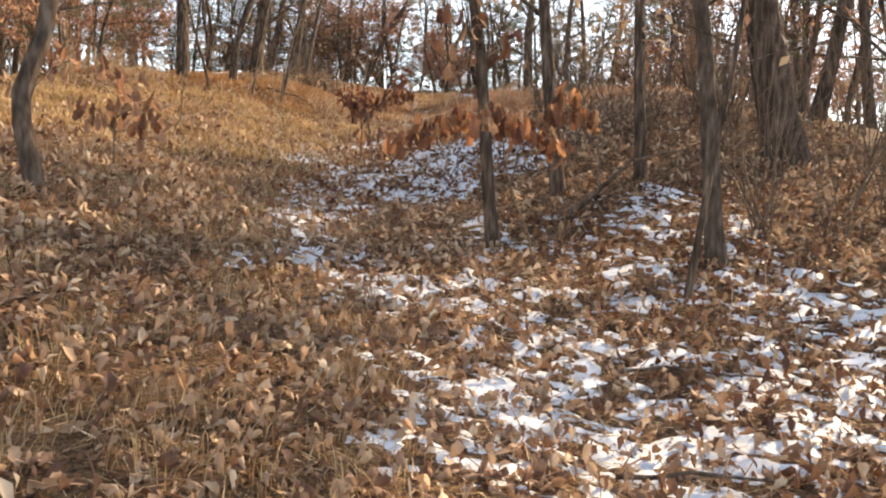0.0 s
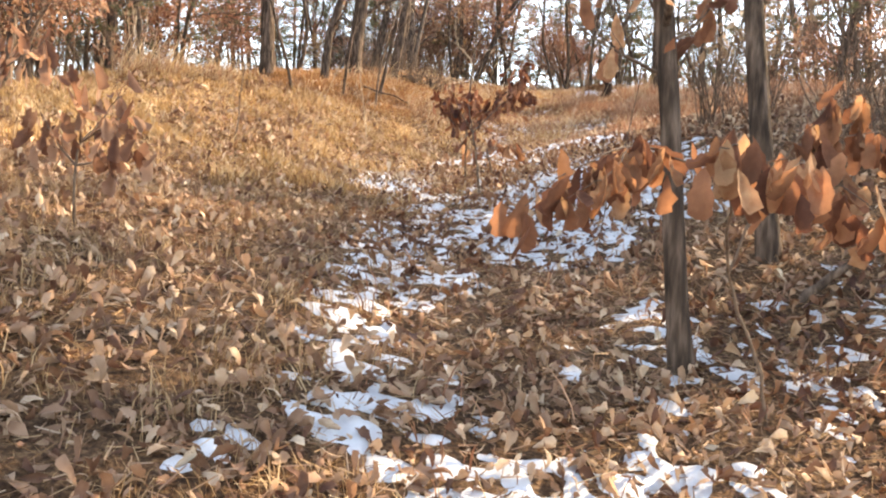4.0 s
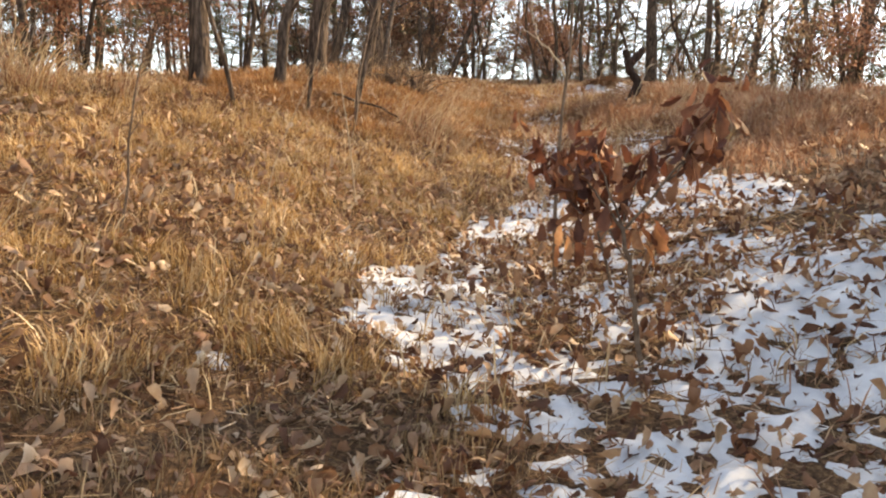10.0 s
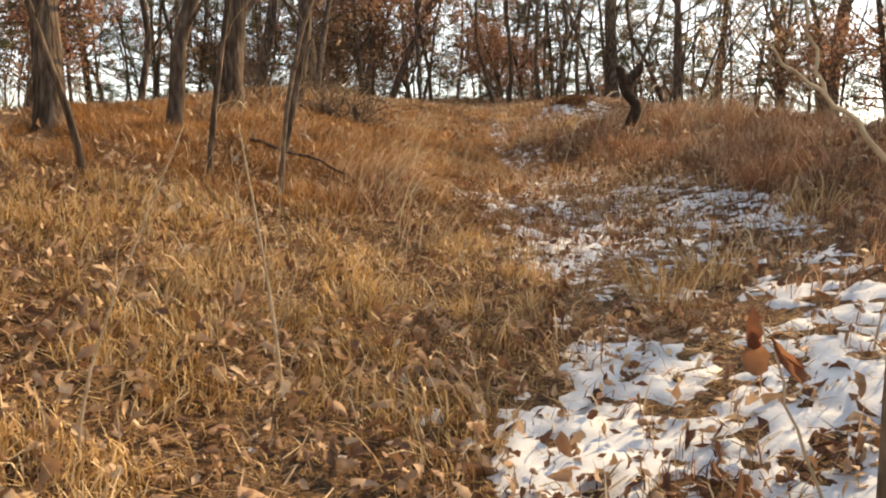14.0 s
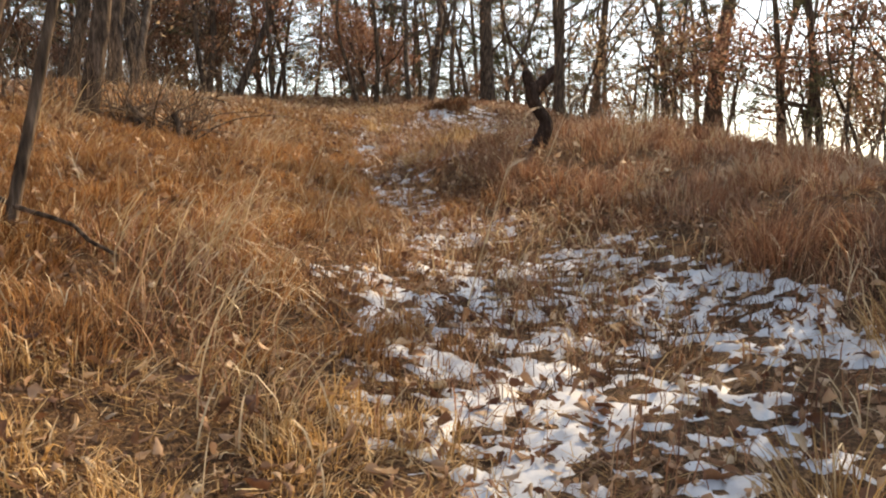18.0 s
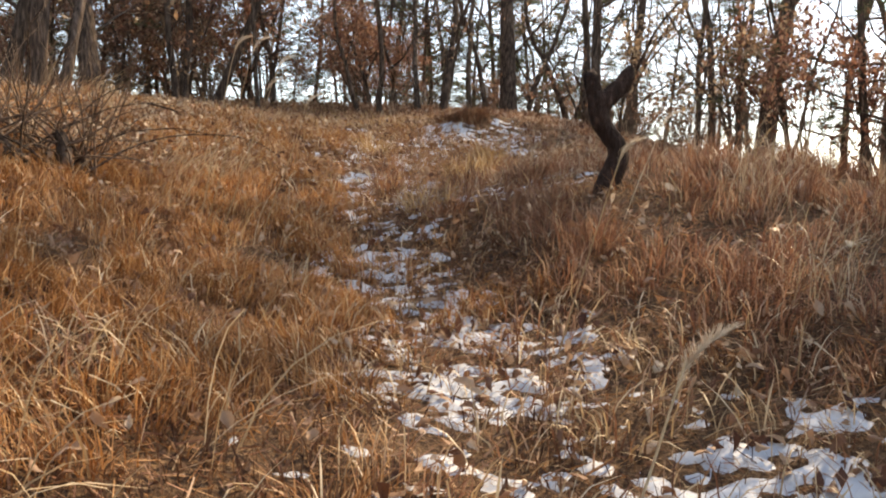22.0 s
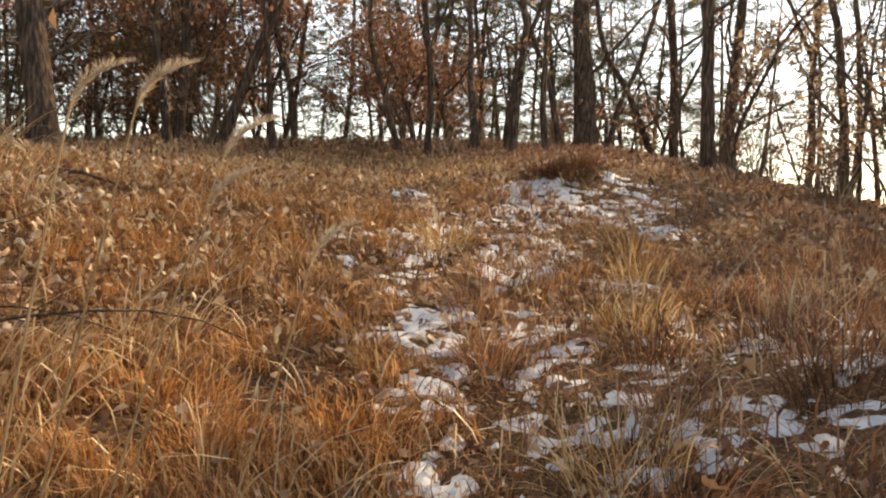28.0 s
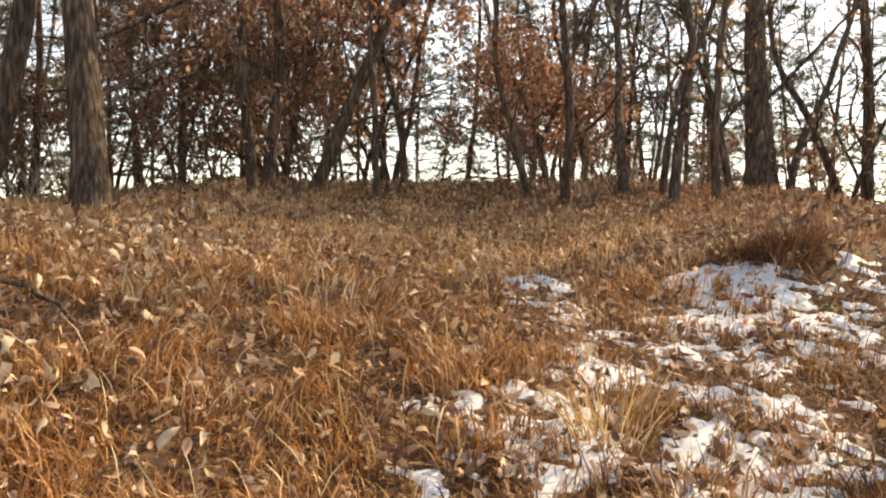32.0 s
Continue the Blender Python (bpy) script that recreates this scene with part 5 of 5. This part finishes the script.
sapling(gen, 0.67, 13.14, 3.6, 0.045, (0.10, 0.05), 8, TWIG, "slender bare sapling on the grassy slope", 0.3)
sapling(gen, 0.13, 13.50, 3.8, 0.055, (0.05, 0.04), 8, BARK, "slender bare sapling on the grassy slope", 0.3)
sapling(gen, -0.68, 12.67, 3.8, 0.06, (-0.16, 0.05), 8, BARK, "slender leaning sapling on the grassy slope", 0.3)
sapling(gen, 0.80, 14.60, 4.6, 0.075, (0.12, 0.03), 8, BARK, "slender leaning sapling beside a fallen branch", 0.3)
sapling(gen, -1.10, 8.07, 1.1, 0.022, (0.32, 0.1), 2, TWIG, "short bare crooked stick stuck in golden grass", 0.5)
sapling(gen, 2.05, 5.3, 0.9, 0.012, (0.05, 0), 3, TWIG, "thin bare twig growing out of the snow", 0.4)
sapling(gen, 2.6, 6.4, 1.1, 0.014, (0.05, 0.03), 4, TWIG, "thin bare twig growing out of the snow", 0.4)
sapling(gen, 1.75, 4.4, 0.75, 0.010, (0.0, 0.03), 3, TWIG, "thin bare twig growing out of the snow", 0.4)
sapling(gen, 2.9, 9.4, 1.0, 0.012, (0.1, 0.03), 3, PALETWIG, "thin bleached stem growing beside the snow", 0.4)
sapling(gen, -0.3, 9.3, 1.2, 0.012, (0.1, 0.0), 2, PALETWIG, "thin bleached stem in golden grass", 0.4)


def leafy_branch(gen, root, start, direction, length, r0, count, lo, hi, mat, leaf_mat):
    a = Acc()
    lp, lr = limb(gen, start, direction, length, r0, 8, 0.0, 0.10, 0.0)
    a.add(*tube(lp, lr, 5))
    spots = [lp[3], lp[4], lp[5], lp[6], lp[7]]
    for _ in range(4):
        j = gen.integers(2, 7)
        tp, tr = limb(gen, lp[j], lp[j] - lp[j - 1] + gen.normal(0, length * 0.06, 3), length * gen.uniform(0.25, 0.45), lr[j] * 0.6, 5, 0, 0.15, 0.0)
        a.add(*tube(tp, tr, 4))
        spots += [tp[2], tp[4]]
    a.make("branch", mat, root)
    hang_leaves(gen, root, np.array(spots), count, lo, hi, leaf_mat, sway=0.5)


# a young oak that leans over the path and keeps its big leaves
gen = np.random.default_rng(41)


young = new("young_oak")
young.location = (2.37, 3.12, float(height(2.37, 3.12)))
tagged(young, "young leaning oak with a crooked bare stem", "tree")
for nm, pts, r0, n, lo, hi in (("stem", ((0, 0, -0.08), (0.16, -0.05, 0.12), (0.32, -0.10, 0.25), (0.57, -0.23, 0.52)), 0.03, 0, 0, 0),
                               ("branch", ((0.57, -0.23, 0.52), (0.85, -0.34, 0.60), (1.06, -0.39, 0.66), (1.4, -0.5, 0.8)), 0.016, 0, 0, 0),
                               ("branch", ((0.32, -0.10, 0.25), (0.30, -0.05, 0.62), (0.38, 0.0, 0.95), (0.33, 0.02, 1.3)), 0.011, 0, 0, 0)):
    lp = line(pts)
    a = Acc()
    a.add(*tube(lp + gen.normal(0, 0.006, lp.shape), np.linspace(r0, r0 * (0.5 if nm == "stem" else 0.25), len(lp)), 7, 0.1, gen))
    a.make(nm, BARK if nm == "stem" else TWIG, young)

# a thin sapling beside it that reaches over the path with a row of big hanging leaves
reach = new("oak_sapling")
reach.location = (1.72, 2.05, float(height(1.72, 2.05)))
tagged(reach, "thin oak sapling with a row of large withered red-brown leaves", "sapling")
FORK, KNEE = (1.46, 2.02, 1.22), (1.24, 1.58, 1.56)
for nm, pts, r0, n, first in (("stem", ((1.72, 2.05, 0.5), (1.66, 2.04, 0.85), FORK, KNEE), 0.009, 0, 0),
                              ("branch", (KNEE, (1.05, 1.66, 1.68), (0.90, 1.66, 1.70), (0.70, 1.52, 1.62), (0.50, 1.42, 1.48)), 0.005, 40, 3),
                              ("branch", ((0.90, 1.66, 1.70), (0.80, 1.48, 1.60), (0.60, 1.38, 1.50)), 0.003, 14, 4),
                              ("branch", (KNEE, (1.10, 1.30, 1.68), (1.00, 1.10, 1.68), (0.90, 1.00, 1.65)), 0.005, 26, 4),
                              ("branch", (KNEE, (1.22, 1.30, 1.66), (1.20, 1.08, 1.64), (1.10, 1.02, 1.60)), 0.004, 22, 4),
                              ("branch", (KNEE, (1.34, 1.30, 1.62), (1.38, 1.12, 1.56), (1.40, 1.02, 1.47)), 0.004, 22, 4),
                              ("branch", (FORK, (1.62, 2.02, 1.62), (1.80, 2.0, 1.88), (1.95, 1.98, 1.98)), 0.006, 20, 6),
                              ("branch", ((1.62, 2.02, 1.62), (1.84, 1.98, 1.78), (2.02, 1.96, 1.82), (2.12, 1.95, 1.74)), 0.004, 20, 4),
                              ("branch", ((1.62, 2.02, 1.62), (1.70, 1.95, 1.70), (1.78, 1.90, 1.64), (1.80, 1.86, 1.52)), 0.004, 13, 4)):
    lp = line(pts) - np.array(reach.location)
    a = Acc()
    a.add(*tube(lp + gen.normal(0, 0.004, lp.shape), np.linspace(r0, r0 * (0.6 if nm == "stem" else 0.3), len(lp)), 6, 0.1, gen))
    a.make(nm, TWIG, reach)
    if n:
        hang_leaves(gen, reach, lp[first:], n, 0.10, 0.155, OAKLEAF, 0.035)
oak = new("oak_branch")
oak.location = (1.57, 2.57, float(height(1.57, 2.57)))
tagged(oak, "thin oak branches hung with withered brown leaves", "branch")
for d, z, ln, n in (((-0.9, -0.2, 0.35), 1.35, 0.5, 7), ((0.5, 0.1, 0.6), 1.45, 0.5, 6), ((-0.6, -0.6, 0.5), 1.6, 0.5, 7)):
    leafy_branch(gen, oak, (-0.10 * z, 0.097 * z, z), d, ln, 0.010, n, 0.13, 0.19, TWIG, OAKLEAF)


def leafy_shrub(gen, x, y, tall, lean, arms, per, lo, hi, label, leaf_mat):
    root = new("oak_shrub")
    root.location = (x, y, float(height(x, y)))
    p, r = grow(gen, (0, 0, -0.05), tall * 0.62, 0.012, lean, 0.06, 9, 0.6)
    a = Acc()
    a.add(*tube(p, r, 6, 0.1, gen))
    a.make("stem", TWIG, root)
    for d, f in arms:
        leafy_branch(gen, root, p[int(f * 8)], d, tall * gen.uniform(0.4, 0.6), 0.007, per, lo, hi, TWIG, leaf_mat)
    return tagged(root, label, "shrub", "leafy shrubs")


gen = np.random.default_rng(42)
shrub = new("oak_shrub")
shrub.location = (1.27, 6.30, float(height(1.27, 6.30)))
tagged(shrub, "oak shrub with dark red-brown withered leaves in the snow", "shrub", "leafy shrubs")
for nm, pts, r0, n in (("stem", ((0, 0, -0.05), (-0.04, 0.02, 0.3), (-0.09, 0.05, 0.58)), 0.012, 0), ("branch", ((-0.09, 0.05, 0.58), (-0.2, 0.18, 0.78), (-0.34, 0.26, 0.88)), 0.006, 34),
                       ("branch", ((-0.09, 0.05, 0.58), (-0.1, 0.32, 0.86), (-0.02, 0.55, 0.95)), 0.006, 32), ("branch", ((-0.09, 0.05, 0.58), (0.05, 0.25, 0.76), (0.2, 0.45, 0.90)), 0.005, 18),
                       ("branch", ((-0.09, 0.05, 0.58), (0.12, 0.08, 0.78), (0.3, 0.15, 1.02), (0.42, 0.22, 1.16)), 0.007, 34), ("branch", ((0.12, 0.08, 0.78), (0.33, 0.3, 0.9), (0.5, 0.48, 1.02)), 0.005, 22),
                       ("branch", ((-0.07, 0.04, 0.45), (-0.15, 0.1, 0.60), (-0.2, 0.14, 0.62)), 0.004, 6)):
    lp = line(pts)
    a = Acc()
    a.add(*tube(lp + gen.normal(0, 0.005, lp.shape), np.linspace(r0, r0 * (0.7 if nm == "stem" else 0.3), len(lp)), 6, 0.1, gen))
    a.make(nm, TWIG, shrub)
    if n:
        hang_leaves(gen, shrub, lp[6:], n, 0.08, 0.13, SHRUBLEAF, 0.05, 0.35, 0.65)
        hang_leaves(gen, shrub, lp[5:], n * 2 // 3, 0.07, 0.12, SHRUBLEAF, 0.07, 0.35, 0.65)
leafy_shrub(gen, -1.42, 3.62, 0.8, (0.15, 0.0), (((-0.7, 0, 0.5), 0.8), ((0.8, 0, 0.5), 1.0), ((0.3, 0.5, 0.7), 1.0), ((0.8, -0.3, 0.2), 0.8), ((0.1, -0.3, 0.9), 1.0)), 15,
            0.10, 0.16, "low oak shrub with large brown withered leaves", RUSTLEAF)
leafy_shrub(gen, -2.2, 4.2, 1.1, (0.05, 0.0), (((-0.8, 0, 0.4), 0.8), ((0.8, 0, 0.5), 1.0), ((0.3, 0.5, 0.6), 0.9)), 18,
            0.08, 0.13, "low oak shrub with brown withered leaves", RUSTLEAF)
leafy_shrub(gen, 1.62, 7.45, 0.6, (-0.2, 0.0), (((-0.8, -0.2, 0.3), 0.8), ((0.9, -0.3, 0.2), 1.0), ((0.5, 0.3, 0.4), 0.9)), 8,
            0.11, 0.17, "small oak shrub with orange withered leaves in snow", OAKLEAF)

# the dead forked stump
gen = np.random.default_rng(51)
stump = new("forked_stump")
stump.location = (6.21, 17.91, float(height(6.21, 17.91)) - 0.03)
tagged(stump, "dead forked tree stump, black and rotten, in russet grass", "stump")


def side(u, z, d=0.0):
    return (u * 0.94 + d * 0.34, -u * 0.34 + d * 0.94, z)


a = Acc()
lp = line([side(0.0, -0.12), side(0.03, 0.02), side(0.07, 0.15), side(0.13, 0.28), side(0.12, 0.38), side(0.04, 0.47), side(-0.02, 0.55), side(-0.05, 0.65), side(-0.05, 0.78)], 22)
a.add(*tube(lp, np.interp(np.linspace(0, 1, 22), [0, 0.15, 0.4, 0.55, 0.7, 0.85, 1], [0.15, 0.098, 0.082, 0.074, 0.072, 0.080, 0.078]), 16, 0.10, gen))
a.make("trunk", CHAR, stump)
for pts, rr in (([side(-0.05, 0.70), side(-0.08, 0.80), side(-0.10, 0.87), side(-0.105, 0.92), side(-0.10, 0.935)], [0.072, 0.062, 0.060, 0.064, 0.042]),
                ([side(-0.02, 0.70), side(0.07, 0.79), side(0.15, 0.86), side(0.19, 0.93), side(0.21, 0.99)], [0.072, 0.066, 0.064, 0.058, 0.03])):
    a = Acc()
    a.add(*tube(line(pts, 9), np.interp(np.linspace(0, 1, 9), np.linspace(0, 1, 5), rr), 14, 0.13, gen))
    a.make("prong", CHAR, stump)

# two low stumps in a thicket of bare twigs
for x, y, tall, lx in ((2.05, 19.42, 0.42, -0.25), (2.36, 19.52, 0.38, 0.35)):
    st = new("low_stump")
    st.location = (x, y, float(height(x, y)))
    p, r = grow(gen, (0, 0, -0.05), tall, 0.085, (lx, 0), 0.16, 8, 0.6)
    a = Acc()
    a.add(*tube(p, r, 10, 0.2, gen))
    a.make("trunk", BARK, st)
    for k in range(11):
        b = Acc()
        az = gen.uniform(0, 6.28)
        lp, lr = limb(gen, p[gen.integers(3, 8)], (math.cos(az), math.sin(az), 0.5), gen.uniform(0.5, 1.0), 0.009, 8, 0.05, 0.16, 0.03)
        b.add(*tube(lp, lr, 4))
        b.make("twig", TWIG, st)
    tagged(st, "low rotten stump with bare twigs in golden grass", "stump")
thicket = new("bush")
thicket.location = (2.2, 19.5, float(height(2.2, 19.5)))
tagged(thicket, "bare thicket of dark arching twigs over low stumps", "bush", "bare thickets")
for _ in range(30):
    b = Acc()
    az = gen.uniform(0, 6.28)
    lp, lr = limb(gen, (gen.normal(0, 0.2), gen.normal(0, 0.12), -0.05), (math.cos(az), math.sin(az), gen.uniform(0.8, 2.2)), gen.uniform(0.9, 1.8), 0.0095, 10, 0.15, 0.10, 0.0)
    b.add(*tube(lp, lr, 4))
    for _ in range(3):
        j = gen.integers(3, 9)
        tp, tr = limb(gen, lp[j], lp[j] - lp[j - 1] + gen.normal(0, 0.06, 3), gen.uniform(0.15, 0.4), lr[j] * 0.6, 5, 0.06, 0.15, 0.0)
        b.add(*tube(tp, tr, 3))
    b.make("stem", BARK, thicket)
for x, y in ((2.55, 19.75), (1.75, 19.5), (1.35, 19.2), (1.0, 19.7), (2.1, 20.1), (0.5, 19.3)):
    b = make_bush(gen, 1.15, 14, 0, TWIG, None, 0.1, 0.009)
    b.location = (x, y, float(height(x, y)))
    tagged(b, "bare thicket of thin brown twigs over the grass", "bush", "bare thickets")


def fallen(gen, x0, y0, x1, y1, r, mat, label, lift=0.04):
    root = new("fallen_branch")
    s = np.linspace(0, 1, 9)
    xs, ys = x0 + (x1 - x0) * s + gen.normal(0, 0.02, 9), y0 + (y1 - y0) * s + gen.normal(0, 0.02, 9)
    a = Acc()
    a.add(*tube(np.stack([xs, ys, height(xs, ys) + lift + 0.03 * np.sin(s * 3)], -1), r * (1 - 0.5 * s), 6, 0.1, gen))
    a.make("branch", mat, root)
    return tagged(root, label, "branch", "fallen branches")


fallen(gen, 0.55, 15.0, 1.32, 13.95, 0.022, BARK, "dark fallen branch lying in golden grass", 0.12)
fallen(gen, 3.2, 24.0, 3.75, 23.4, 0.018, BARK, "dark fallen twig lying in dry grass", 0.1)
fallen(gen, 1.3, -1.9, 1.75, -2.4, 0.016, BARK, "dark fallen branch lying on snow and leaves")
fallen(gen, 0.9, -0.9, 1.6, -1.1, 0.012, BARK, "dark fallen twig lying on snow and leaves")
fallen(gen, 1.5, 0.2, 2.3, -0.1, 0.012, BARK2, "fallen twig lying on snow and leaves")
fallen(gen, -0.65, 0.3, -0.25, 0.45, 0.004, TWIG, "thin fallen twig lying on brown leaves", 0.03)
fallen(gen, 3.6, 12.4, 4.5, 12.9, 0.009, TWIG, "fallen twig lying across snow")


def plume_grass(gen, x, y, tall, lean, curve, label):
    root = new("plume_grass")
    root.location = (x, y, float(height(x, y)))
    p, r = grow(gen, (0, 0, -0.03), tall, 0.005, lean, 0.015, 10, 0.5)
    a = Acc()
    a.add(*tube(p, r, 5))
    a.make("stem", STRAW, root)
    n = 520
    top = p[-1]
    dv = (p[-1] - p[-2]) / np.linalg.norm(p[-1] - p[-2])
    f = gen.uniform(0, 1, n)
    c = top + dv * (f * 0.17 - 0.05)[:, None] + np.stack([0.10 * f * f, 0 * f, -0.05 * f * f], -1)
    rot = rots(curve + gen.normal(0, 0.8, n), gen.uniform(0.5, 1.35, n), gen.uniform(0, 6.28, n))
    nv = np.array([[0, 0.025, 0], [0, -0.025, 0], [1, -0.010, -0.25], [1, 0.010, -0.25]])
    tagged(scatter("plume", [(nv, np.array([[0, 1, 2, 3]]))], c, rot, gen.uniform(0.018, 0.042, n) * np.sin(0.5 + 2.4 * f), PLUME, root), kind="stuff")
    return tagged(root, label, "grass", "plume grasses")


gen = np.random.default_rng(61)
for x, y, tall, lx, ly in ((3.30, 18.80, 1.48, 0.31, -0.12), (3.42, 18.82, 1.42, 0.30, -0.12), (3.55, 19.30, 1.18, 0.32, -0.06), (3.75, 18.92, 1.15, 0.32, -0.1), (3.25, 18.7, 1.45, 0.15, -0.03),
                           (3.2, 13.75, 0.92, 0.28, -0.08), (4.5, 15.8, 1.05, 0.25, -0.08), (5.9, 17.2, 0.8, 0.4, 0.0)):
    plume_grass(gen, x, y, tall, (lx, ly), 0.0, "tall dry grass stem with a pale feathery plume")
sapling(gen, 6.84, 20.55, 0.75, 0.012, (0.05, 0), 3, PALETWIG, "twisted bleached dry stem standing in the grass", 0.3, 0.8, 0.25)
